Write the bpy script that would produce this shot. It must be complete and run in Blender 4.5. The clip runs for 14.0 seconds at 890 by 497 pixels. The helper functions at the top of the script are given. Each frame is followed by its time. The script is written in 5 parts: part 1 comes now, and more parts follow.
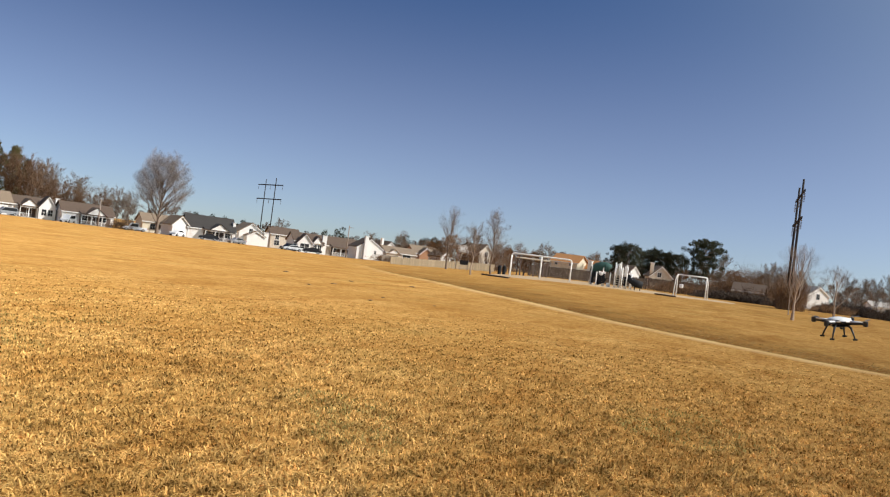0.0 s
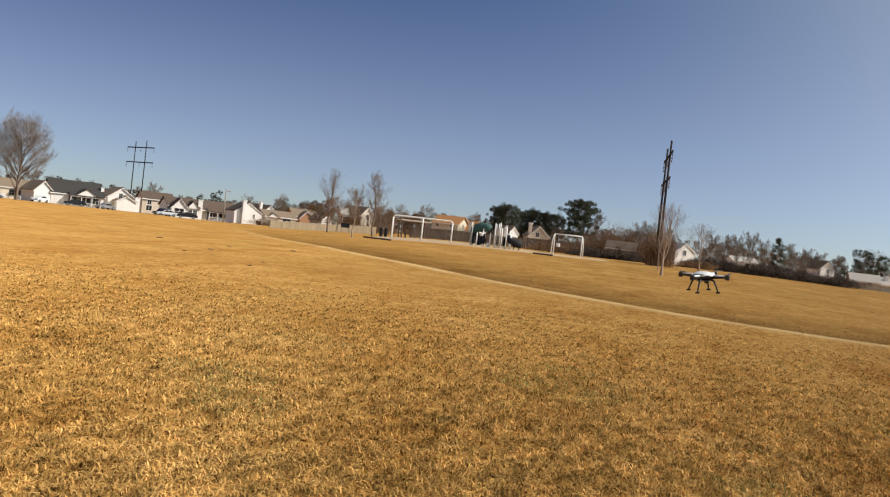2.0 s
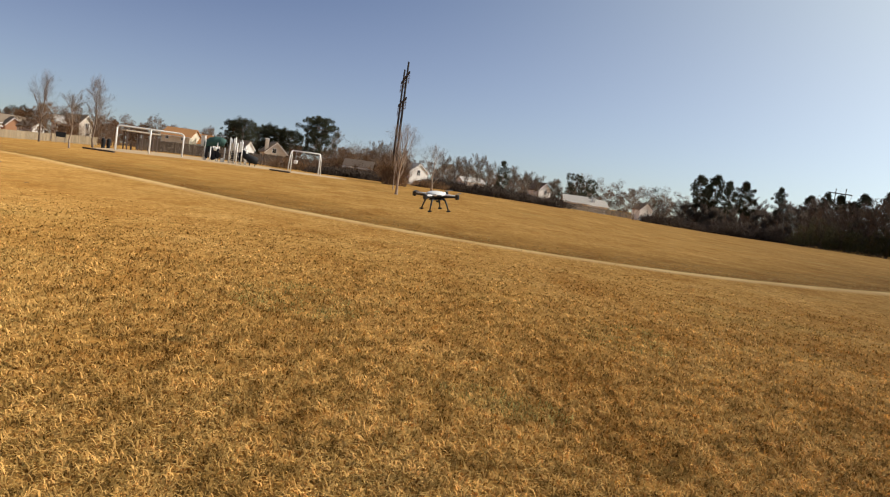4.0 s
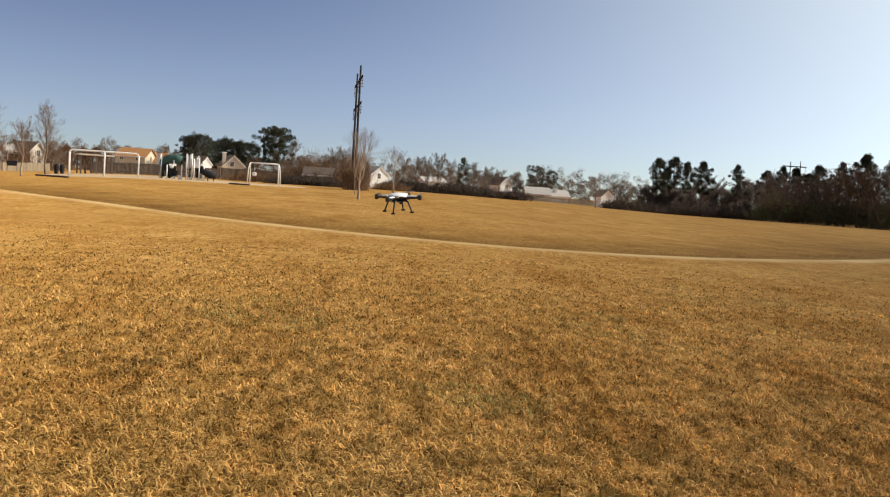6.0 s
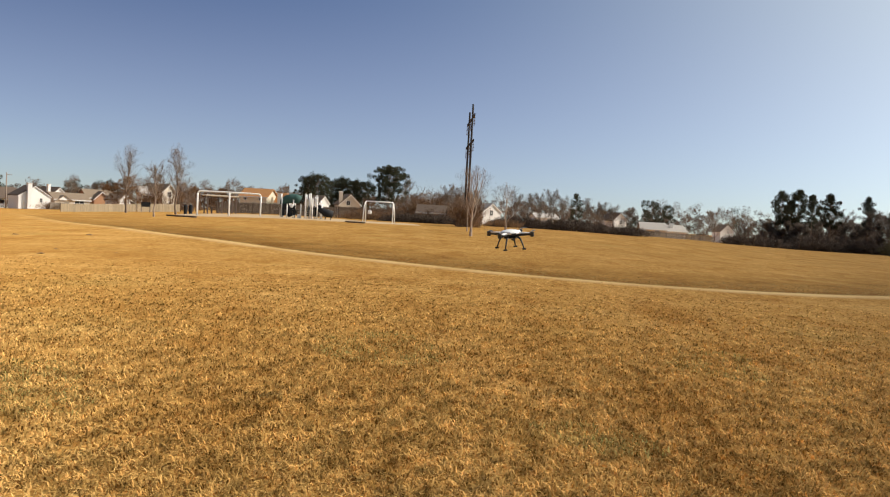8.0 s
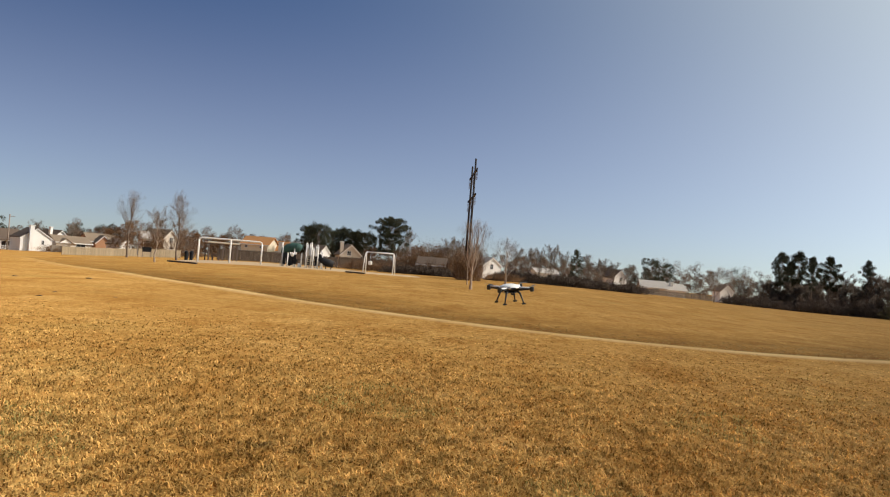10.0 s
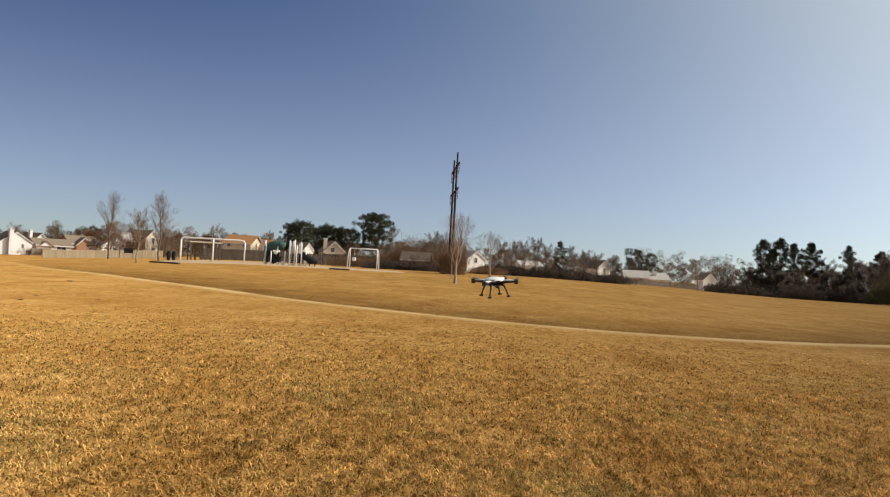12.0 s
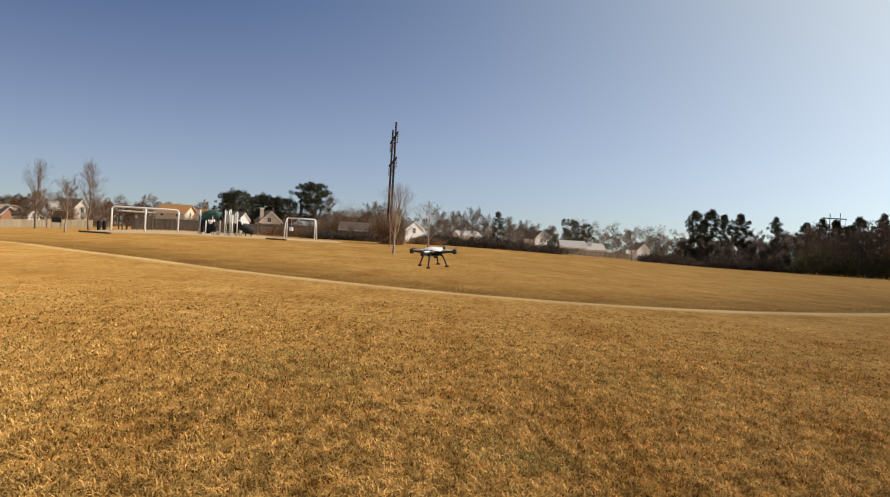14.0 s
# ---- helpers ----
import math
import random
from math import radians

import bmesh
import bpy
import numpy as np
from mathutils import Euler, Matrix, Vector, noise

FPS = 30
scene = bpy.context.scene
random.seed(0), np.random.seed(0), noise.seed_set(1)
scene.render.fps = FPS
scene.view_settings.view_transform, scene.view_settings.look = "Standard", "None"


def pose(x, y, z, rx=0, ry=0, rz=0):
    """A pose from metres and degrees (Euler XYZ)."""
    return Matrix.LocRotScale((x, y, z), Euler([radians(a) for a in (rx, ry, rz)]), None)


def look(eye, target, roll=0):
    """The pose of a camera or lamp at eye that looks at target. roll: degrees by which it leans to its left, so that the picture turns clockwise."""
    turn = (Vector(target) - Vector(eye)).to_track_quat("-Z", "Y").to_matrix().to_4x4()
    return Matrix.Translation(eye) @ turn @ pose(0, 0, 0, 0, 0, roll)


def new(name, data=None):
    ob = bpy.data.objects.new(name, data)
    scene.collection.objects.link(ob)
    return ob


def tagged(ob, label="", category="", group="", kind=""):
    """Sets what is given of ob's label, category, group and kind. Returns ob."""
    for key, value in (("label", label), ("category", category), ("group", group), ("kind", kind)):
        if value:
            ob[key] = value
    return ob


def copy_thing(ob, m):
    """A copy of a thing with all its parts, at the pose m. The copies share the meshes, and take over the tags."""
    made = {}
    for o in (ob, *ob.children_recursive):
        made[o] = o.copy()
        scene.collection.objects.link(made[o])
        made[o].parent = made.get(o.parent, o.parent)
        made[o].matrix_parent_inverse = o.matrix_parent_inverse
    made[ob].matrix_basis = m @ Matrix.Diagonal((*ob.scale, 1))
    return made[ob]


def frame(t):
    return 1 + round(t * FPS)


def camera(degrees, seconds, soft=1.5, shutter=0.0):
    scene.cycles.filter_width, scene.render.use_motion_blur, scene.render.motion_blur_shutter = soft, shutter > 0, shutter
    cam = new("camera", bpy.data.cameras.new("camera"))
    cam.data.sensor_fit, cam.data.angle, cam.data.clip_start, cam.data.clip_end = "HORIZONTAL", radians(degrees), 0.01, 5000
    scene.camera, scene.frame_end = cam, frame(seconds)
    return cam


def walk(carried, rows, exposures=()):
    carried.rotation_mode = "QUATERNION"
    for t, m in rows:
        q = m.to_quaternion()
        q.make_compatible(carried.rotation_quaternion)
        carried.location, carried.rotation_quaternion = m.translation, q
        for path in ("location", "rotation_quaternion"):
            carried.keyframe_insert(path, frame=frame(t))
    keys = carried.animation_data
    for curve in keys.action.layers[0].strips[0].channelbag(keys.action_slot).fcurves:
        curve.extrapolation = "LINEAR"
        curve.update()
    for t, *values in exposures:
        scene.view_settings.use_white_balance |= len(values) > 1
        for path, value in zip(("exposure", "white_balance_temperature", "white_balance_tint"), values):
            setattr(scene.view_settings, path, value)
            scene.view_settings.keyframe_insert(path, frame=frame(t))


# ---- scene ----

# ------------------------------------------------------------ camera and walk
EYE = 1.6
cam = camera(55.0, 14.0, soft=1.15)
# seconds, heading to the right of the tall utility pole, pitch, lean (degrees)
TURNS = [
    (0.00, -22.05, 0.74, 7.34),
    (0.50, -20.01, -0.13, 6.78),
    (1.00, -18.33, -0.87, 6.86),
    (1.50, -17.96, -0.89, 6.84),
    (2.00, -13.89, -0.82, 6.43),
    (2.50, -11.60, -2.16, 7.62),
    (3.00, -8.14, -2.93, 7.79),
    (3.50, -2.64, -3.59, 8.31),
    (4.00, 4.13, -4.12, 7.77),
    (4.20, 6.71, -4.62, 7.66),
    (4.60, 10.05, -4.89, 7.60),
    (5.00, 11.05, -4.77, 6.88),
    (5.40, 10.15, -4.43, 5.71),
    (5.80, 7.85, -4.04, 4.32),
    (6.30, 3.77, -3.76, 2.61),
    (6.50, 1.86, -3.66, 2.12),
    (7.00, -0.10, -3.53, 1.67),
    (7.50, -0.76, -2.80, 2.30),
    (8.00, -1.27, -1.90, 3.09),
    (8.50, -1.77, -0.72, 3.52),
    (9.10, -1.95, 0.44, 4.01),
    (9.75, -1.68, 1.36, 4.43),
    (10.40, -1.22, 1.87, 4.65),
    (11.00, -0.93, 1.98, 4.64),
    (11.50, -0.87, 1.80, 4.40),
    (12.00, -0.40, 1.32, 3.27),
    (12.50, 0.71, 0.86, 2.90),
    (13.00, 2.29, 0.33, 3.38),
    (13.50, 2.95, 0.05, 3.83),
    (14.00, 3.83, -0.44, 3.32),
]


def aim(heading, pitch):
    a, e = radians(heading), radians(pitch)
    return Vector((math.sin(a) * math.cos(e), math.cos(a) * math.cos(e), math.sin(e)))


walk(cam, [(t, look((0, 0, EYE), Vector((0, 0, EYE)) + aim(h, e), r)) for t, h, e, r in TURNS],
     exposures=[(t, s, k, 15) for t, s, k in ((0.0, 0.12, 6250), (0.5, 0.03, 6350), (1.5, 0.02, 6450), (3.0, 0.0, 6550), (4.0, 0.08, 6660), (7.5, 0.2, 6710), (11.0, 0.03, 6700), (14.0, 0.08, 6700))])

# ------------------------------------------------------------ sky and sun
SUN_HEADING, SUN_HEIGHT = 82.0, 36.0
world = bpy.data.worlds.new("sky")
scene.world = world
world.use_nodes = True
wt = world.node_tree
sky = wt.nodes.new("ShaderNodeTexSky")
sky.sky_type, sky.sun_disc = "NISHITA", False
sky.sun_elevation, sky.sun_rotation = radians(SUN_HEIGHT), radians(SUN_HEADING)
sky.air_density, sky.dust_density, sky.ozone_density = 1.2, 0.8, 2.0
lift_ = wt.nodes.new("ShaderNodeMapping")
lift_.inputs["Location"].default_value, lift_.inputs["Scale"].default_value = (0, 0, 0.04), (1, 1, 1.7)
wt.links.new(wt.nodes.new("ShaderNodeTexCoord").outputs["Generated"], lift_.inputs["Vector"])
wt.links.new(lift_.outputs[0], sky.inputs["Vector"])
# winter haze that pales the sky evenly round the horizon
split_, fall_, haze_ = wt.nodes.new("ShaderNodeSeparateXYZ"), wt.nodes.new("ShaderNodeMapRange"), wt.nodes.new("ShaderNodeMix")
wt.links.new(lift_.inputs["Vector"].links[0].from_socket, split_.inputs[0])
wt.links.new(split_.outputs["Z"], fall_.inputs["Value"])
fall_.interpolation_type = "SMOOTHSTEP"
fall_.inputs["From Min"].default_value, fall_.inputs["From Max"].default_value = -0.02, 0.36
fall_.inputs["To Min"].default_value, fall_.inputs["To Max"].default_value = 0.62, 0.0
glow_ = wt.nodes.new("ShaderNodeMix")
glow_.data_type = haze_.data_type = "RGBA"
clear_ = wt.nodes.new("ShaderNodeMix")
clear_.data_type, clear_.blend_type = "RGBA", "MULTIPLY"
clear_.inputs["Factor"].default_value, clear_.inputs["B"].default_value = 1.0, (0.66, 0.92, 1.25, 1)
wt.links.new(sky.outputs[0], clear_.inputs["A"])
for node_, blend_, tone_, before_ in ((glow_, "MULTIPLY", (1.55, 1.42, 1.3, 1), clear_.outputs["Result"]), (haze_, "ADD", (3.9, 3.0, 1.9, 1), glow_.outputs["Result"])):
    node_.blend_type, node_.clamp_result = blend_, False
    node_.inputs["B"].default_value = tone_
    wt.links.new(fall_.outputs[0], node_.inputs["Factor"])
    wt.links.new(before_, node_.inputs["A"])
# the sky brightens towards the sun
dot_, near_, halo_ = wt.nodes.new("ShaderNodeVectorMath"), wt.nodes.new("ShaderNodeMapRange"), wt.nodes.new("ShaderNodeMix")
dot_.operation = "DOT_PRODUCT"
wt.links.new(lift_.inputs["Vector"].links[0].from_socket, dot_.inputs[0])
dot_.inputs[1].default_value = aim(SUN_HEADING, SUN_HEIGHT)
wt.links.new(dot_.outputs["Value"], near_.inputs["Value"])
near_.inputs["From Min"].default_value, near_.inputs["From Max"].default_value = -0.1, 0.9
halo_.data_type, halo_.blend_type, halo_.clamp_result = "RGBA", "ADD", False
halo_.inputs["B"].default_value = (16.6, 17.5, 12.4, 1)
bend_ = wt.nodes.new("ShaderNodeMath")
bend_.operation = "POWER"
bend_.inputs[1].default_value = 3.0
wt.links.new(near_.outputs[0], bend_.inputs[0])
wt.links.new(bend_.outputs[0], halo_.inputs["Factor"])
wt.links.new(haze_.outputs["Result"], halo_.inputs["A"])
wt.links.new(halo_.outputs["Result"], wt.nodes["Background"].inputs["Color"])
wt.nodes["Background"].inputs["Strength"].default_value = 0.063
sun = new("sun", bpy.data.lights.new("sun", "SUN"))
sun.data.energy, sun.data.angle, sun.data.color = 4.3, radians(0.5), (1.0, 0.93, 0.82)
sun.matrix_world = look(aim(SUN_HEADING, SUN_HEIGHT) * 50, (0, 0, 0))


# ------------------------------------------------------------ materials
def material(name, base, second=None, scale=4.0, rough=0.8, metal=0.0, bump=0.0, fine=None, amount=0.6, vary=0.0, gloss=0.3):
    """Two-scale noise between two colours, with fine grain, relief and a change from object to object."""
    m = bpy.data.materials.new(name)
    m.use_nodes = True
    t, n = m.node_tree, m.node_tree.nodes
    b = n["Principled BSDF"]
    b.inputs["Roughness"].default_value, b.inputs["Metallic"].default_value = rough, metal
    b.inputs["Specular IOR Level"].default_value = gloss
    second = second or tuple(c * 0.72 for c in base)
    co = n.new("ShaderNodeTexCoord")
    big, small = n.new("ShaderNodeTexNoise"), n.new("ShaderNodeTexNoise")
    big.inputs["Scale"].default_value, small.inputs["Scale"].default_value = scale, fine or scale * 9
    big.inputs["Detail"].default_value, small.inputs["Detail"].default_value = 4, 3
    for q in (big, small):
        t.links.new(co.outputs["Object"], q.inputs["Vector"])
    add = n.new("ShaderNodeMath")
    add.operation = "MULTIPLY_ADD"
    t.links.new(small.outputs["Fac"], add.inputs[0])
    add.inputs[1].default_value = 0.5
    t.links.new(big.outputs["Fac"], add.inputs[2])
    ramp = n.new("ShaderNodeValToRGB")
    ramp.color_ramp.elements[0].position, ramp.color_ramp.elements[1].position = 0.75 - amount / 2, 0.75 + amount / 2
    ramp.color_ramp.elements[0].color, ramp.color_ramp.elements[1].color = (*second, 1), (*base, 1)
    t.links.new(add.outputs[0], ramp.inputs["Fac"])
    out = ramp.outputs["Color"]
    if vary:
        info, hsv, mr = n.new("ShaderNodeObjectInfo"), n.new("ShaderNodeHueSaturation"), n.new("ShaderNodeMapRange")
        mr.inputs["To Min"].default_value, mr.inputs["To Max"].default_value = 1 - vary, 1 + vary
        t.links.new(info.outputs["Random"], mr.inputs["Value"])
        t.links.new(mr.outputs[0], hsv.inputs["Value"])
        t.links.new(out, hsv.inputs["Color"])
        out = hsv.outputs["Color"]
    t.links.new(out, b.inputs["Base Color"])
    if bump:
        bp = n.new("ShaderNodeBump")
        bp.inputs["Strength"].default_value, bp.inputs["Distance"].default_value = min(1, bump), 0.02
        t.links.new(small.outputs["Fac"], bp.inputs["Height"])
        t.links.new(bp.outputs["Normal"], b.inputs["Normal"])
    return m


def banded(name, base, line, step, axis=2, rough=0.7):
    """Lap siding or shingle courses: a darker line every step metres, over mottled paint."""
    m = material(name, base, tuple(c * 0.86 for c in base), 0.7, rough, amount=0.8, bump=0.1)
    t, n = m.node_tree, m.node_tree.nodes
    co, sep, mul, fr, cmp_ = (n.new("ShaderNodeTexCoord"), n.new("ShaderNodeSeparateXYZ"), n.new("ShaderNodeMath"), n.new("ShaderNodeMath"), n.new("ShaderNodeMath"))
    mul.operation, fr.operation, cmp_.operation = "DIVIDE", "FRACT", "GREATER_THAN"
    mul.inputs[1].default_value, cmp_.inputs[1].default_value = step, 0.86
    t.links.new(co.outputs["Object"], sep.inputs[0])
    t.links.new(sep.outputs[axis], mul.inputs[0])
    t.links.new(mul.outputs[0], fr.inputs[0])
    t.links.new(fr.outputs[0], cmp_.inputs[0])
    mix = n.new("ShaderNodeMix")
    mix.data_type = "RGBA"
    b = n["Principled BSDF"]
    t.links.new(b.inputs["Base Color"].links[0].from_socket, mix.inputs["A"])
    mix.inputs["B"].default_value = (*line, 1)
    t.links.new(cmp_.outputs[0], mix.inputs["Factor"])
    t.links.new(mix.outputs["Result"], b.inputs["Base Color"])
    return m


def leafy(name, base, second, rough=0.75, through_=0.0):
    """Foliage, needles, twigs: colour from piece to piece."""
    m = bpy.data.materials.new(name)
    m.use_nodes = True
    t, n = m.node_tree, m.node_tree.nodes
    b, g, r = n["Principled BSDF"], n.new("ShaderNodeNewGeometry"), n.new("ShaderNodeValToRGB")
    b.inputs["Roughness"].default_value, b.inputs["Specular IOR Level"].default_value = rough, 0.1
    r.color_ramp.elements[0].color, r.color_ramp.elements[1].color = (*second, 1), (*base, 1)
    t.links.new(g.outputs["Random Per Island"], r.inputs["Fac"])
    t.links.new(r.outputs["Color"], b.inputs["Base Color"])
    if through_:
        let_through(m, r.outputs["Color"], through_)
    return m


def let_through(m, col, share):
    """Thin dry leaves pass part of the light on to their far side."""
    t, n = m.node_tree, m.node_tree.nodes
    thin, both = n.new("ShaderNodeBsdfTranslucent"), n.new("ShaderNodeMixShader")
    t.links.new(col, thin.inputs["Color"])
    both.inputs["Fac"].default_value = share
    t.links.new(n["Principled BSDF"].outputs[0], both.inputs[1])
    t.links.new(thin.outputs[0], both.inputs[2])
    t.links.new(both.outputs[0], n["Material Output"].inputs["Surface"])


def turf(name, green, blades=False):
    """Dormant lawn: straw, russet and bare patches at several sizes, a little green, fine blades as relief."""
    m = bpy.data.materials.new(name)
    m.use_nodes = True
    t, n = m.node_tree, m.node_tree.nodes
    b = n["Principled BSDF"]
    b.inputs["Roughness"].default_value, b.inputs["Specular IOR Level"].default_value = 0.95, 0.02
    b.inputs["Diffuse Roughness"].default_value = 1.0
    co = n.new("ShaderNodeNewGeometry")

    def noise_at(scale, detail=4, rough=0.55, stretch=None):
        q = n.new("ShaderNodeTexNoise")
        q.inputs["Scale"].default_value, q.inputs["Detail"].default_value, q.inputs["Roughness"].default_value = scale, detail, rough
        if stretch:
            mp = n.new("ShaderNodeMapping")
            mp.inputs["Scale"].default_value = stretch
            t.links.new(co.outputs["Position"], mp.inputs["Vector"])
            t.links.new(mp.outputs[0], q.inputs["Vector"])
        else:
            t.links.new(co.outputs["Position"], q.inputs["Vector"])
        return q.outputs["Fac"]

    def ramp(fac, *stops):
        r = n.new("ShaderNodeValToRGB")
        el = r.color_ramp.elements
        for i, (p, c) in enumerate(stops):
            e = el[i] if i < 2 else el.new(p)
            e.position, e.color = p, (*c, 1)
        t.links.new(fac, r.inputs["Fac"])
        return r.outputs["Color"]

    def mix(a, c, fac, blend="MIX"):
        x = n.new("ShaderNodeMix")
        x.data_type, x.blend_type = "RGBA", blend
        t.links.new(a, x.inputs["A"])
        if isinstance(c, tuple):
            x.inputs["B"].default_value = (*c, 1)
        else:
            t.links.new(c, x.inputs["B"])
        if isinstance(fac, float):
            x.inputs["Factor"].default_value = fac
        else:
            t.links.new(fac, x.inputs["Factor"])
        return x.outputs["Result"]

    warm = 0.965 if blades else 1.04
    straw = ramp(noise_at(0.35, 4, 0.6), (0.3, (0.405 * warm, 0.244, 0.076)), (0.52, (0.438 * warm, 0.27, 0.087)), (0.72, (0.485 * warm, 0.318, 0.113)))
    if blades:
        fine_ = ramp(co.outputs["Random Per Island"], (0.0, (0.44, 0.37, 0.28)), (0.45, (1.12, 1.11, 1.09)), (1.0, (1.98, 2.06, 2.36)))
    else:
        fine_ = ramp(noise_at(30, 5, 0.75, (1, 0.3, 1)), (0.34, (0.55, 0.44, 0.30)), (0.68, (1.34, 1.32, 1.25)))
    col = mix(straw, fine_, 0.9, "MULTIPLY")
    mid = ramp(noise_at(1.6, 3, 0.6, (1, 0.35, 1)), (0.34, (0.97, 0.95, 0.93)), (0.62, (1.06, 1.06, 1.06)))
    col = mix(col, mid, 1.0, "MULTIPLY")
    low, high = (0.58, 1.33) if blades else (0.8, 1.14)
    tuft_ = ramp(noise_at(6.0, 4, 0.65, (1, 0.4, 1)), (0.36, (low, low * 0.93, low * 0.83)), (0.6, (high, high, high)))
    col = mix(col, tuft_, 1.0, "MULTIPLY")
    patch = ramp(noise_at(0.07, 4, 0.55, (1, 0.8, 1)), (0.36, (0.97, 0.95, 0.92)), (0.64, (1.1, 1.1, 1.08)))
    col = mix(col, patch, 1.0, "MULTIPLY")
    gr = ramp(noise_at(0.22, 3, 0.6), (0.56, (0, 0, 0)), (0.72, (green, green, green)))
    col = mix(col, (0.30, 0.245, 0.078), gr)
    # browner worn blotches
    toned = ramp(noise_at(0.6, 5, 0.7, (1, 0.35, 1)), (0.36, (0.84, 0.76, 0.66)), (0.5, (1.02, 1.02, 1.02)))
    col = mix(col, toned, 1.0, "MULTIPLY")
    # bleached patches
    pale = ramp(noise_at(0.36, 5, 0.62, (1, 0.45, 1)), (0.5, (0, 0, 0)), (0.68, (1, 1, 1)))
    col = mix(col, (1.16, 1.2, 1.3), pale, "MULTIPLY")
    if blades:
        t.links.new(col, b.inputs["Base Color"])
        let_through(m, col, 0.08)
        return m
    # turf turns darker olive-brown beyond the crest and paler on it
    for layer, tone, blend in (("dark_bank", (0.50, 0.45, 0.37), "MULTIPLY"), ("pale_crest", (0.66, 0.455, 0.205), "MIX")):
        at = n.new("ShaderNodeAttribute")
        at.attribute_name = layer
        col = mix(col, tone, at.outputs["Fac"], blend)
    t.links.new(col, b.inputs["Base Color"])
    bp = n.new("ShaderNodeBump")
    bp.inputs["Strength"].default_value, bp.inputs["Distance"].default_value = 0.25, 0.05
    t.links.new(noise_at(12, 6, 0.75), bp.inputs["Height"])
    t.links.new(bp.outputs["Normal"], b.inputs["Normal"])
    return m


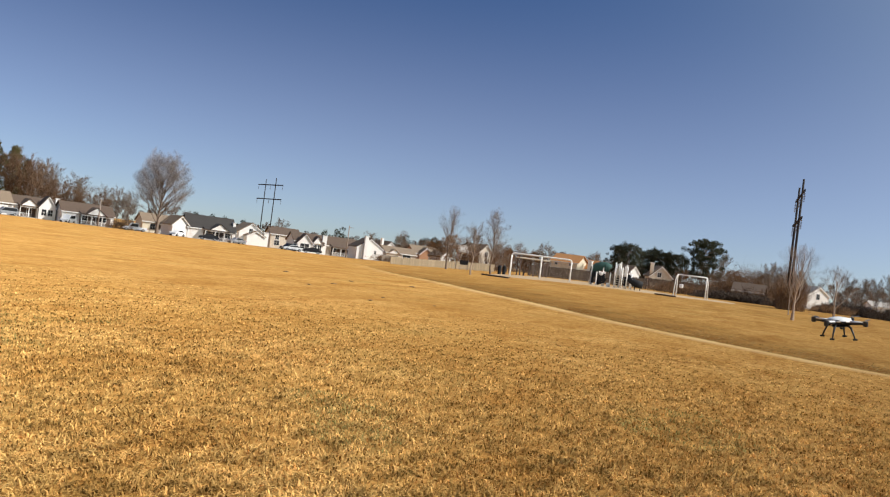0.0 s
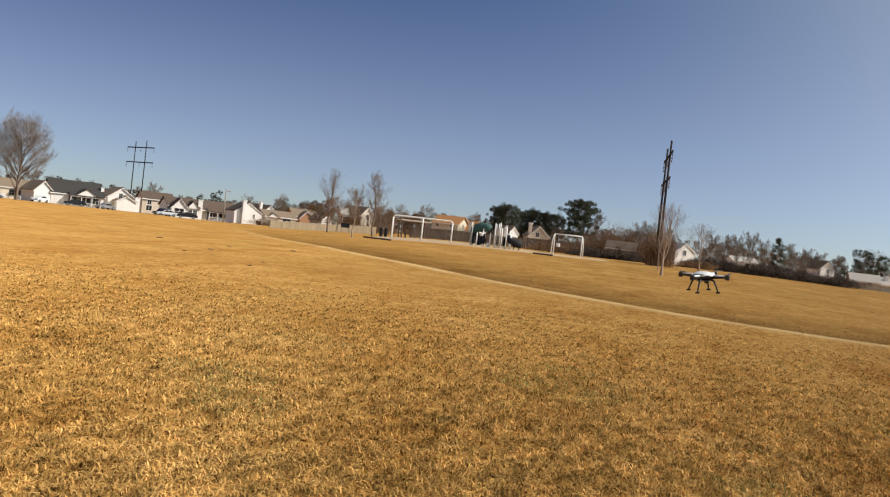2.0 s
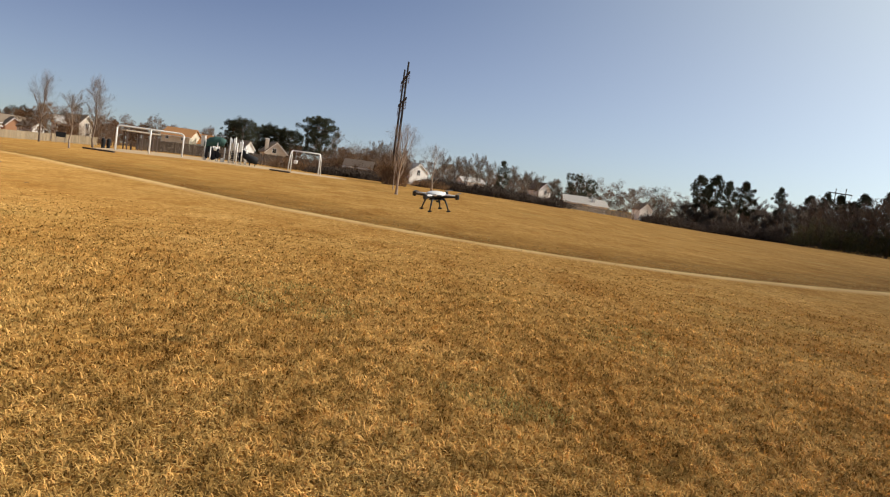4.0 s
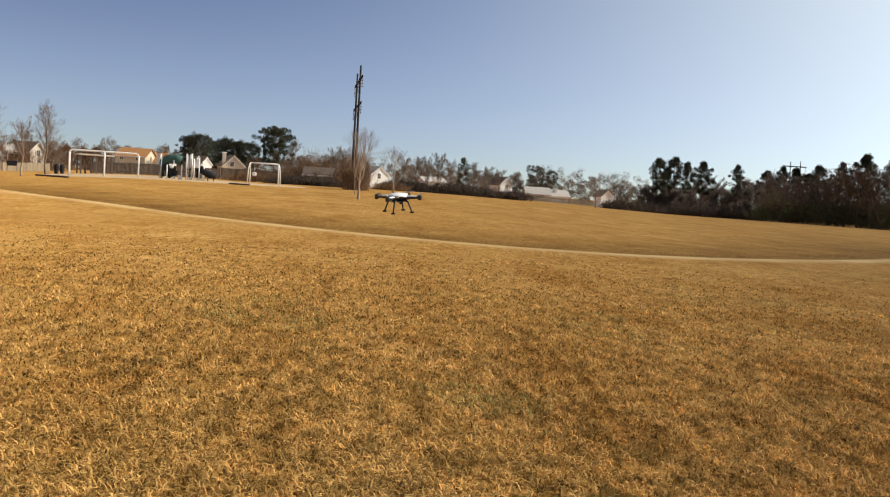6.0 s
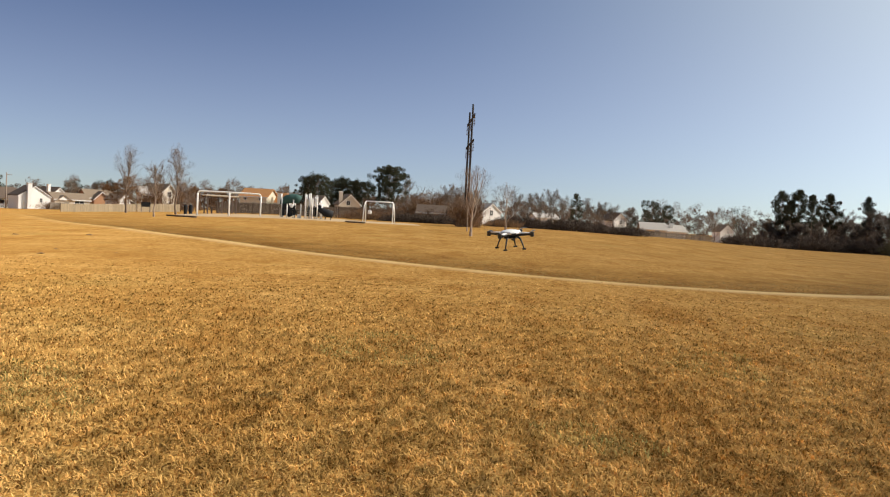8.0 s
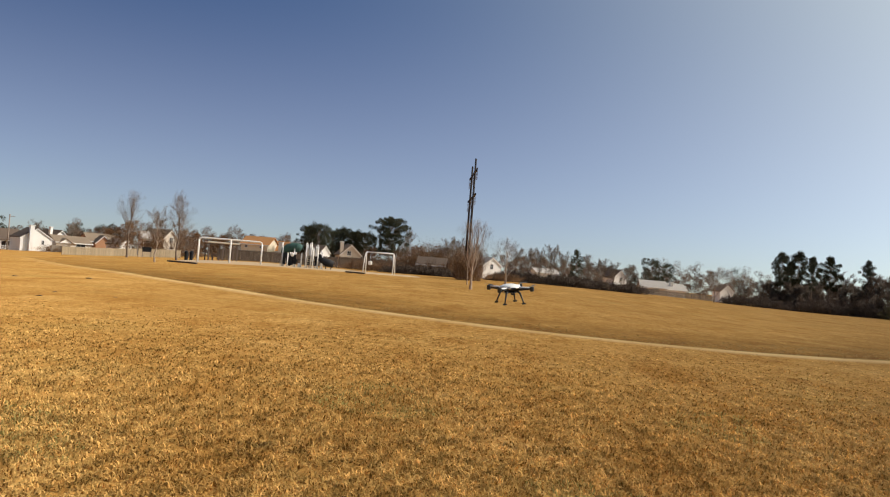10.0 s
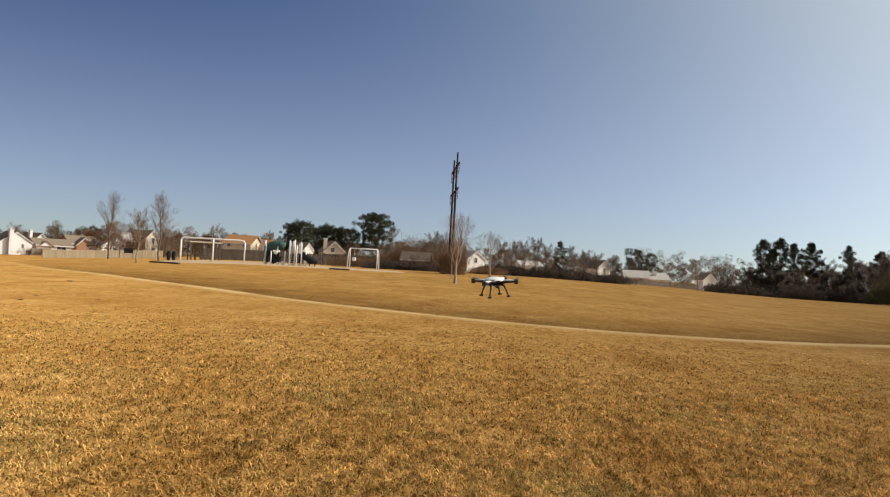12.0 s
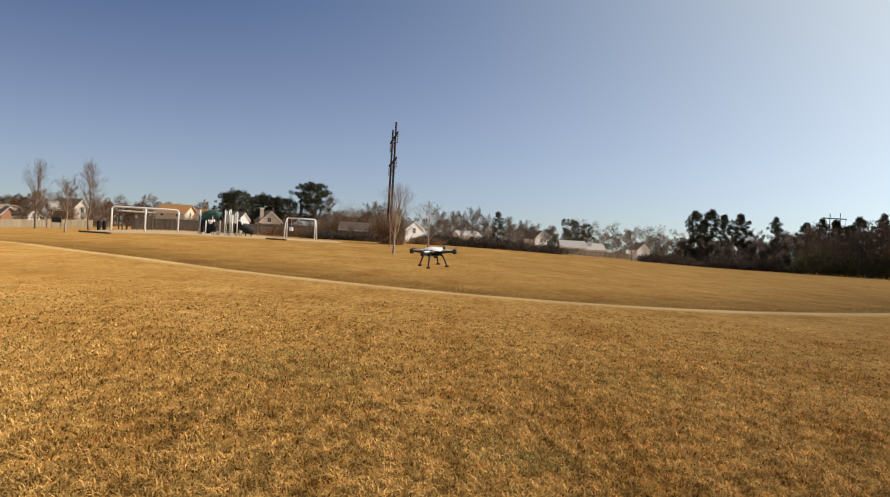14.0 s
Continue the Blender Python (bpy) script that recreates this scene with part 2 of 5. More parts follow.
M = {
    "turf": turf("dormant_turf", 0.22),
    "blade": turf("dry_blades", 0.2, True),
    "rough_blade": leafy("rank_russet_blades", (0.40, 0.26, 0.095), (0.26, 0.165, 0.058), through_=0.3),
    "green_blade": leafy("green_blades", (0.40, 0.34, 0.11), (0.27, 0.235, 0.075), through_=0.2),
    "asphalt": material("asphalt", (0.10, 0.10, 0.10), (0.07, 0.07, 0.07), 0.5, 0.9, bump=0.3),
    "mulch": material("wood_mulch", (0.54, 0.39, 0.235), (0.42, 0.30, 0.175), 1.0, 0.95, bump=0.8),
    "timber": material("border_timber", (0.15, 0.105, 0.075), (0.08, 0.058, 0.043), 2, 0.85, bump=0.4),
    "white_siding": banded("white_siding", (0.82, 0.80, 0.76), (0.72, 0.70, 0.66), 0.18),
    "cream_siding": banded("cream_siding", (0.74, 0.67, 0.52), (0.48, 0.43, 0.33), 0.18),
    "beige_siding": banded("beige_siding", (0.66, 0.58, 0.47), (0.46, 0.40, 0.33), 0.18),
    "grey_siding": banded("grey_siding", (0.36, 0.34, 0.32), (0.24, 0.23, 0.22), 0.18),
    "brick": banded("orange_brick", (0.44, 0.22, 0.11), (0.34, 0.22, 0.15), 0.075),
    "brown_roof": banded("brown_shingles", (0.13, 0.092, 0.068), (0.075, 0.055, 0.042), 0.14, rough=0.9),
    "dark_roof": banded("charcoal_shingles", (0.055, 0.05, 0.047), (0.03, 0.028, 0.027), 0.14, rough=0.9),
    "tan_roof": banded("tan_shingles", (0.26, 0.195, 0.135), (0.17, 0.125, 0.09), 0.14, rough=0.9),
    "orange_roof": banded("orange_tan_shingles", (0.42, 0.20, 0.075), (0.30, 0.145, 0.055), 0.14, rough=0.9),
    "pale_roof": banded("pale_grey_shingles", (0.42, 0.385, 0.345), (0.31, 0.285, 0.255), 0.14, rough=0.9),
    "trim": material("white_trim", (0.82, 0.81, 0.78), (0.7, 0.69, 0.66), 3, 0.55),
    "dark_door": material("dark_door_paint", (0.07, 0.05, 0.045), None, 3, 0.5),
    # painted porch shade, and the outbuilding's own brown siding
    "brown_shade_wall": banded("brown_shade_siding", (0.15, 0.105, 0.08), (0.09, 0.065, 0.05), 0.18),
    "porch_dark": material("porch_boards", (0.16, 0.12, 0.10), None, 3, 0.8),
    "concrete": material("concrete", (0.50, 0.47, 0.43), (0.38, 0.36, 0.33), 1.5, 0.9, bump=0.3),
    "tan_fence": leafy("tan_fence_boards", (0.40, 0.315, 0.205), (0.29, 0.23, 0.15), 0.85),
    "grey_fence": leafy("grey_weathered_boards", (0.27, 0.225, 0.18), (0.14, 0.115, 0.09), 0.9),
    "dark_fence": leafy("weathered_fence_boards", (0.115, 0.086, 0.064), (0.072, 0.054, 0.041), 0.9),
    "white_steel": material("white_painted_steel", (0.86, 0.84, 0.80), (0.76, 0.73, 0.68), 2, 0.45, gloss=0.5),
    "tan_steel": material("tan_painted_steel", (0.60, 0.53, 0.42), (0.5, 0.44, 0.35), 2, 0.45, gloss=0.5),
    "green_plastic": material("green_plastic", (0.05, 0.115, 0.1), (0.035, 0.085, 0.075), 2, 0.75, gloss=0.25),
    "dark_plastic": material("dark_plastic", (0.02, 0.021, 0.024), None, 2, 0.7, gloss=0.2),
    "pole_wood": material("creosoted_pole", (0.036, 0.032, 0.033), (0.022, 0.02, 0.021), 1.0, 0.9, bump=0.3),
    "grey_pole": material("weathered_grey_pole", (0.34, 0.28, 0.23), (0.25, 0.2, 0.17), 1.0, 0.9, bump=0.3),
    "insulator": material("glazed_insulator", (0.12, 0.10, 0.10), None, 4, 0.3, gloss=0.6),
    "bark": material("grey_brown_bark", (0.24, 0.18, 0.135), (0.13, 0.095, 0.07), 3, 0.95, bump=0.8),
    "pale_bark": material("pale_bark", (0.44, 0.35, 0.27), (0.28, 0.21, 0.155), 3, 0.95, bump=0.6),
    "twig": leafy("bare_twigs", (0.25, 0.2, 0.155), (0.14, 0.11, 0.083)),
    "grey_twig": leafy("grey_bare_twigs", (0.31, 0.265, 0.23), (0.18, 0.15, 0.13)),
    "red_twig": leafy("russet_twigs", (0.235, 0.146, 0.088), (0.115, 0.07, 0.042)),
    "brown_wood": leafy("brown_wood_twigs", (0.18, 0.112, 0.07), (0.09, 0.056, 0.036)),
    "dark_twig": leafy("dark_thicket_twigs", (0.15, 0.108, 0.08), (0.06, 0.044, 0.034)),
    "wood_twig": leafy("brown_grey_wood_twigs", (0.145, 0.108, 0.08), (0.06, 0.046, 0.036)),
    "hedge_twig": leafy("dark_hedge_twigs", (0.09, 0.063, 0.046), (0.035, 0.026, 0.02)),
    "needle": leafy("pine_needles", (0.044, 0.046, 0.022), (0.018, 0.02, 0.01)),
    "olive_needle": leafy("olive_needles", (0.11, 0.095, 0.035), (0.05, 0.045, 0.018)),
    "dark_leaf": leafy("dark_undergrowth_leaves", (0.085, 0.06, 0.044), (0.035, 0.026, 0.02)),
    "dead_leaf": leafy("russet_oak_leaves", (0.22, 0.115, 0.05), (0.10, 0.055, 0.026)),
    "car_white": material("white_car_paint", (0.80, 0.80, 0.80), (0.76, 0.76, 0.76), 2, 0.25, gloss=0.6),
    "car_dark": material("dark_car_paint", (0.022, 0.022, 0.026), None, 2, 0.25, gloss=0.6),
    "car_silver": material("silver_car_paint", (0.42, 0.42, 0.43), None, 2, 0.3, 0.5, gloss=0.6),
    "rubber": material("tyre_rubber", (0.02, 0.02, 0.02), None, 6, 0.9),
    "alloy": material("alloy_rim", (0.5, 0.5, 0.5), None, 6, 0.35, 0.8),
    "window": material("dark_window_glass", (0.035, 0.04, 0.045), (0.02, 0.022, 0.025), 1, 0.08, gloss=0.6),
    "carbon": material("carbon_fibre", (0.022, 0.022, 0.024), (0.012, 0.012, 0.013), 20, 0.38, gloss=0.5),
    "shell": material("white_drone_shell", (0.80, 0.80, 0.78), (0.72, 0.72, 0.71), 8, 0.3, gloss=0.5),
    "lamp_red": material("red_lamp_lens", (0.45, 0.02, 0.015), None, 8, 0.3, gloss=0.5),
    "soil": material("dark_soil", (0.3, 0.185, 0.09), (0.19, 0.115, 0.057), 6, 0.95, bump=0.8),
}


# ------------------------------------------------------------ building helpers
def mesh_of(name, verts, faces, mat, smooth=False):
    me = bpy.data.meshes.new(name)
    me.from_pydata([tuple(v) for v in verts], [], faces)
    for m in (mat if isinstance(mat, (list, tuple)) else [mat]):
        me.materials.append(m)
    if smooth:
        me.polygons.foreach_set("use_smooth", [True] * len(me.polygons))
    me.update()
    return me


def part(name, bm, mat, parent=None, label="", at=None, smooth=False):
    """Links a bmesh as ONE mesh object under a thing or a part."""
    me = bpy.data.meshes.new(name)
    bmesh.ops.recalc_face_normals(bm, faces=bm.faces)
    bm.to_mesh(me)
    bm.free()
    me.materials.append(mat)
    if smooth:
        me.polygons.foreach_set("use_smooth", [True] * len(me.polygons))
    ob = new(name, me)
    if at is not None:
        ob.matrix_basis = at
    if parent:
        ob.parent = parent
    if label:
        tagged(ob, label)
    return ob


def raw_part(name, verts, faces, mat, parent=None, label="", smooth=False):
    ob = new(name, mesh_of(name, verts, faces, mat, smooth))
    if parent:
        ob.parent = parent
    if label:
        tagged(ob, label)
    return ob


def thing(name, m, label, category, group="", kind=""):
    ob = new(name)
    ob.empty_display_size = 0.2
    ob.matrix_basis = m
    return tagged(ob, label, category, group, kind)


def box(bm, x0, x1, y0, y1, z0, z1, bevel=0.0):
    vs = [bm.verts.new((x, y, z)) for x in (x0, x1) for y in (y0, y1) for z in (z0, z1)]
    fs = [bm.faces.new([vs[i] for i in f]) for f in ((0, 1, 3, 2), (4, 6, 7, 5), (0, 4, 5, 1), (2, 3, 7, 6), (0, 2, 6, 4), (1, 5, 7, 3))]
    if bevel:
        bmesh.ops.bevel(bm, geom=list({e for f in fs for e in f.edges}), offset=bevel, segments=1, affect="EDGES")
    return bm


def B(x0, x1, y0, y1, z0, z1, bevel=0.0):
    return box(bmesh.new(), x0, x1, y0, y1, z0, z1, bevel)


def tube(bm, pts, radii, sides=8, caps=True):
    """A tapered tube along points."""
    rings = []
    pts = [Vector(p) for p in pts]
    if isinstance(radii, (int, float)):
        radii = [radii] * len(pts)
    for i, (p, r) in enumerate(zip(pts, radii)):
        d = (pts[min(i + 1, len(pts) - 1)] - pts[max(i - 1, 0)]).normalized()
        u = d.orthogonal().normalized() if i == 0 else (u - d * u.dot(d)).normalized()
        v = d.cross(u)
        rings.append([bm.verts.new(p + (u * math.cos(a) + v * math.sin(a)) * r) for a in (2 * math.pi * k / sides for k in range(sides))])
    for a, b in zip(rings, rings[1:]):
        for k in range(sides):
            bm.faces.new((a[k], a[(k + 1) % sides], b[(k + 1) % sides], b[k]))
    if caps:
        bm.faces.new(rings[0][::-1])
        bm.faces.new(rings[-1])
    return bm


def T(pts, radii, sides=8):
    return tube(bmesh.new(), pts, radii, sides)


def prism(bm, outline, y0, y1):
    """An outline in x and z drawn out along y."""
    a = [bm.verts.new((x, y0, z)) for x, z in outline]
    b = [bm.verts.new((x, y1, z)) for x, z in outline]
    bm.faces.new(a)
    bm.faces.new(b[::-1])
    for i in range(len(a)):
        j = (i + 1) % len(a)
        bm.faces.new((a[j], a[i], b[i], b[j]))
    return bm


def edge_line(x):
    """The crest of the bank that bends across the field."""
    return 7.0 + math.sqrt(((1.4 if x < 8 else 1.25) * (x - 8)) ** 2 + 306)


def beyond_crest(x, y):
    """Metres past the crest of the bank."""
    slope = 1.96 * (x - 8) / math.sqrt((1.4 * (x - 8)) ** 2 + 306)
    return (y - edge_line(x)) / math.sqrt(1 + slope * slope)


def step(a, b, x):
    s = min(1, max(0, (x - a) / (b - a)))
    return s * s * (3 - 2 * s)


def ground_z(x, y):
    """The field rises a little towards the playground and falls away gently to both sides of it."""
    r, s = math.hypot(x, y), beyond_crest(x, y)
    z = 1.05 * step(25, 120, r) + 0.05 * noise.noise((x * 0.09, y * 0.09, 0)) * step(6, 30, r)
    if y > 0:
        z -= 0.09 * step(0.1, 1.1, s) * (1 - step(4, 26, s))
        z += 0.05 * math.exp(-(s / 1.3) ** 2)
        side = math.degrees(math.atan2(x, y))
        z -= min(r, 330) * step(20, 80, r) * (0.0096 * (1 - step(-30, -12, side)) + 0.0087 * step(4, 24, side))
    return z


BEARINGS = ((-55, -46, -30, -24, -17, -12, 3, 20, 40), (-56.1, -46.95, -30.65, -24.5, -17.15, -12, 3, 20.3, 40.35))


def polar(heading, d):
    """A place by its bearing from the middle of the field and its distance."""
    a = radians(float(np.interp(heading, *BEARINGS)))
    return d * math.sin(a), d * math.cos(a)


def stand(heading, d, turn=0.0, lift=0.0, scale=1.0):
    """A place on the ground, d metres off, turned to the middle of the field; turn in degrees."""
    x, y = polar(heading, d)
    return pose(x, y, ground_z(x, y) + lift, 0, 0, turn - math.degrees(math.atan2(x, y))) @ Matrix.Scale(scale, 4)


# ------------------------------------------------------------ ground
def build_ground():
    rings = [0.0, 0.6]
    while rings[-1] < 2600:
        rings.append(rings[-1] * (1.015 if 15 < rings[-1] < 130 else 1.03))
    spokes = 340
    angles = []
    # two thirds of the spokes lie in the half that faces the field
    for i in range(spokes):
        u = i / spokes
        angles.append(radians(-75 + 140 * u / 0.8) if u < 0.8 else radians(65 + 220 * (u - 0.8) / 0.2))
    verts, faces = [(0, 0, ground_z(0, 0))], []
    for r in rings[1:]:
        for a in angles:
            x, y = r * math.sin(a), r * math.cos(a)
            verts.append((x, y, ground_z(x, y)))
    n = spokes
    for k in range(n):
        faces.append((0, 1 + (k + 1) % n, 1 + k))
    for j in range(len(rings) - 2):
        o = 1 + j * n
        for k in range(n):
            faces.append((o + k, o + (k + 1) % n, o + n + (k + 1) % n, o + n + k))
    ob = new("ground", mesh_of("ground", verts, faces, M["turf"], True))
    # per-vertex amounts: darker turf past the crest, paler turf along its top
    dusky, toned = [], []
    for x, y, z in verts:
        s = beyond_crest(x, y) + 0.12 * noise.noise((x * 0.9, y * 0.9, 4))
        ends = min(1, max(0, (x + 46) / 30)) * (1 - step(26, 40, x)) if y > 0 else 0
        dusky.append(ends * step(0.0, 0.35, s) * (1 - 0.4 * step(2.0, 5.5, s) - 0.6 * step(5, 14, s)) * (0.9 + 0.5 * noise.noise((x * 0.5, y * 0.5, 9))))
        toned.append(ends * step(-1.0, -0.4, s) * (1 - step(-0.05, 0.2, s)) * (0.8 + 0.5 * noise.noise((x * 0.6, y * 0.6, 1))))
    for layer, values in (("dark_bank", dusky), ("pale_crest", toned)):
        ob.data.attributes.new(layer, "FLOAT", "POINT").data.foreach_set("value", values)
    return tagged(ob, "dry tan dormant grass field with patchy straw and russet turf", "grass field", kind="structure")


build_ground()


def ribbon(name, pts, width, mat, label, category, lift=0.02, ragged=0.0):
    """A strip laid on the ground along points."""
    verts, faces = [], []
    for i, (x, y) in enumerate(pts):
        x0, y0 = pts[max(i - 1, 0)]
        x1, y1 = pts[min(i + 1, len(pts) - 1)]
        d = Vector((x1 - x0, y1 - y0)).normalized()
        for s in (-1, 1):
            half = width / 2 * (1 + ragged * noise.noise((x * 0.8, y * 0.8, s * 5.0)))
            wx, wy = x - d.y * s * half, y + d.x * s * half
            verts.append((wx, wy, ground_z(wx, wy) + lift))
    for i in range(len(pts) - 1):
        faces.append((2 * i, 2 * i + 2, 2 * i + 3, 2 * i + 1))
    ob = new(name, mesh_of(name, verts, faces, mat, True))
    return tagged(ob, label, category, kind="structure")


ribbon("road", [polar(-70 + i, 203) for i in range(47)], 6.5, M["asphalt"], "grey asphalt street in front of the row of houses", "road", 0.06)


def grass_stuff(name, mat, label, spots, rng, tall, wide, flat, fade=True):
    """Blades at the given spots (x, y, growth with distance), in one mesh."""
    x, y, g = spots
    gh = np.clip(1.2 - np.hypot(x, y) / 34, 0.5, 1.1) if fade else np.ones(len(x))
    n = len(x)
    z = np.array([ground_z(u, v) for u, v in zip(x, y)])
    th = rng.random(n) * 2 * np.pi
    lean = (flat + (1.45 - flat) * rng.random(n)) * np.where(rng.random(n) < 0.5, -1, 1)
    ln = tall * (0.45 + 1.1 * rng.random(n)) * gh
    wd = wide * (0.6 + 0.8 * rng.random(n)) * g
    ux, uy = np.cos(th), np.sin(th)
    up, out = np.abs(np.cos(lean)), np.sin(lean)
    bend = 0.35 + 0.5 * rng.random(n)
    co = np.empty((n, 5, 3))
    z = z - 0.004
    co[:, 0] = np.stack([x - uy * wd, y + ux * wd, z], 1)
    co[:, 1] = np.stack([x + uy * wd, y - ux * wd, z], 1)
    mx, my, mz = x + ux * out * ln * 0.45, y + uy * out * ln * 0.45, z + up * ln * 0.55 + 0.006
    co[:, 2] = np.stack([mx + uy * wd * 0.8, my - ux * wd * 0.8, mz], 1)
    co[:, 3] = np.stack([mx - uy * wd * 0.8, my + ux * wd * 0.8, mz], 1)
    side = rng.normal(0, 0.3, n)
    co[:, 4] = np.stack([mx + (ux * out + side * uy) * ln * 0.7, my + (uy * out - side * ux) * ln * 0.7, mz + up * ln * (0.45 - bend * 0.6)], 1)
    me = bpy.data.meshes.new(name)
    me.vertices.add(5 * n)
    me.vertices.foreach_set("co", co.ravel())
    o = np.arange(n, dtype=np.int32)[:, None] * 5
    me.loops.add(7 * n)
    me.loops.foreach_set("vertex_index", (o + np.array([0, 1, 2, 3, 3, 2, 4], dtype=np.int32)).ravel())
    me.polygons.add(2 * n)
    me.polygons.foreach_set("loop_start", (np.arange(n, dtype=np.int32)[:, None] * 7 + np.array([0, 4], dtype=np.int32)).ravel())
    me.polygons.foreach_set("loop_total", np.tile(np.array([4, 3], dtype=np.int32), n))
    me.update()
    me.validate()
    me.materials.append(mat)
    return tagged(new(name, me), label, "grass", kind="stuff")


def field_spots(count, rng, far):
    """Tufts scattered evenly as seen from above, denser close by, each with its own blades."""
    tufts = count // 7
    r = 2.2 * np.exp(rng.random(tufts) * math.log(far / 2.2))
    a = np.radians(-64 + 116 * rng.random(tufts))
    stay = rng.random(tufts) > (r - 12) / 16
    stay &= np.array([noise.noise((u * 5.5, v * 5.5, 7)) > -0.28 for u, v in zip(r * np.sin(a), r * np.cos(a))])
    stay &= np.array([beyond_crest(u, v) < -0.6 for u, v in zip(r * np.sin(a), r * np.cos(a))])
    r, a = r[stay], a[stay]
    tufts = len(r)
    size = (0.028 + 0.008 * r) * (0.5 + rng.random(tufts))
    r, a, size = np.repeat(r, 7), np.repeat(a, 7), np.repeat(size, 7)
    n = len(r)
    return r * np.sin(a) + rng.normal(0, 1, n) * size, r * np.cos(a) + rng.normal(0, 1, n) * size, 0.55 + r * 0.075


def bank_spots(count, rng, near, deep):
    """Along the far side of the bank."""
    x = -46 + 84 * rng.random(count)
    x = x[rng.random(count) < np.clip((x + 44) / 30, 0.12, 1)]
    count = len(x)
    s = near + deep * rng.random(count) ** 1.7
    y = np.array([edge_line(u) for u in x]) + s * np.sqrt(1 + (1.96 * (x - 8) / np.sqrt((1.4 * (x - 8)) ** 2 + 306)) ** 2)
    return x, y, np.full(count, 1.0)


rng_ = np.random.default_rng(3)
grass_stuff("dry_grass", M["blade"], "short dry straw-coloured grass blades in tufts", field_spots(530000, rng_, 26), rng_, 0.058, 0.0054, 0.55)
spots_ = field_spots(150000, rng_, 14)
green_ = np.array([noise.noise((u * 0.45 + 9, v * 0.45, 2)) > 0.36 for u, v in zip(spots_[0], spots_[1])])
grass_stuff("green_grass", M["green_blade"], "sparse dull green blades among dry turf", tuple(q[green_] for q in spots_), rng_, 0.05, 0.0044, 0.45)
grass_stuff("rough_grass", M["rough_blade"], "rank russet grass along the far side of the bank", bank_spots(26000, rng_, 0.4, 6.0), rng_, 0.06, 0.022, 1.1, False)


# ------------------------------------------------------------ trees
def branch_out(rng, start, way, length, radius, depth, wood, twigs, droop, fork, kink=0.22, fan=1.0):
    """A limb as points, then its own limbs; the last ones are twigs."""
    n = 4 if depth else 3
    pts, d, p = [start], way.normalized(), start
    for i in range(n):
        d = (d + Vector((rng.gauss(0, kink), rng.gauss(0, kink), rng.gauss(0.06 - droop, kink * 0.5)))).normalized()
        p = p + d * length / n
        pts.append(p)
    radii = [radius * (1 - 0.75 * i / n) for i in range(n + 1)]
    (wood if depth > 1 else twigs).append((pts, radii))
    if depth == 0:
        return
    for k in range(fork[depth - 1]):
        s = 0.25 + 0.75 * (k + rng.random()) / fork[depth - 1]
        i = min(n - 1, int(s * n))
        q = pts[i].lerp(pts[i + 1], s * n - i)
        turn = Vector((rng.gauss(0, 1), rng.gauss(0, 1), rng.gauss(0, 0.6))).normalized()
        w = (d * (1.0 if depth > 1 else 0.8) + turn * rng.uniform(0.6, 1.15) * fan).normalized()
        branch_out(rng, q, w, length * rng.uniform(0.45, 0.7), max(0.006, radii[i] * 0.5), depth - 1, wood, twigs, droop, fork, kink, fan)


def thin_tubes(limbs, sides, scale=1.0):
    verts, faces = [], []
    for pts, radii in limbs:
        o = len(verts)
        for i, (p, r) in enumerate(zip(pts, radii)):
            d = (pts[min(i + 1, len(pts) - 1)] - pts[max(i - 1, 0)])
            u = d.orthogonal().normalized()
            v = d.cross(u).normalized()
            for k in range(sides):
                a = 2 * math.pi * k / sides
                verts.append(p + (u * math.cos(a) + v * math.sin(a)) * r * scale)
        for i in range(len(pts) - 1):
            for k in range(sides):
                a, b = o + i * sides + k, o + i * sides + (k + 1) % sides
                faces.append((a, b, b + sides, a + sides))
    return verts, faces


def ribbons(limbs, scale=1.0):
    """Slim pointed strips for twigs."""
    verts, faces = [], []
    for pts, radii in limbs:
        pts = pts if len(pts) < 4 else [pts[0], pts[len(pts) // 2], pts[-1]]
        d = pts[-1] - pts[0]
        a = (pts[0].x * 12.9898 + pts[0].z * 78.233) % 6.283
        u = d.orthogonal().normalized()
        w = (u * math.cos(a) + d.cross(u).normalized() * math.sin(a)) * radii[0] * scale
        o = len(verts)
        verts += [pts[0] - w, pts[0] + w, pts[1] + w * 0.7, pts[1] - w * 0.7, pts[-1]]
        faces += [(o, o + 1, o + 2, o + 3), (o + 3, o + 2, o + 4)]
    return verts, faces


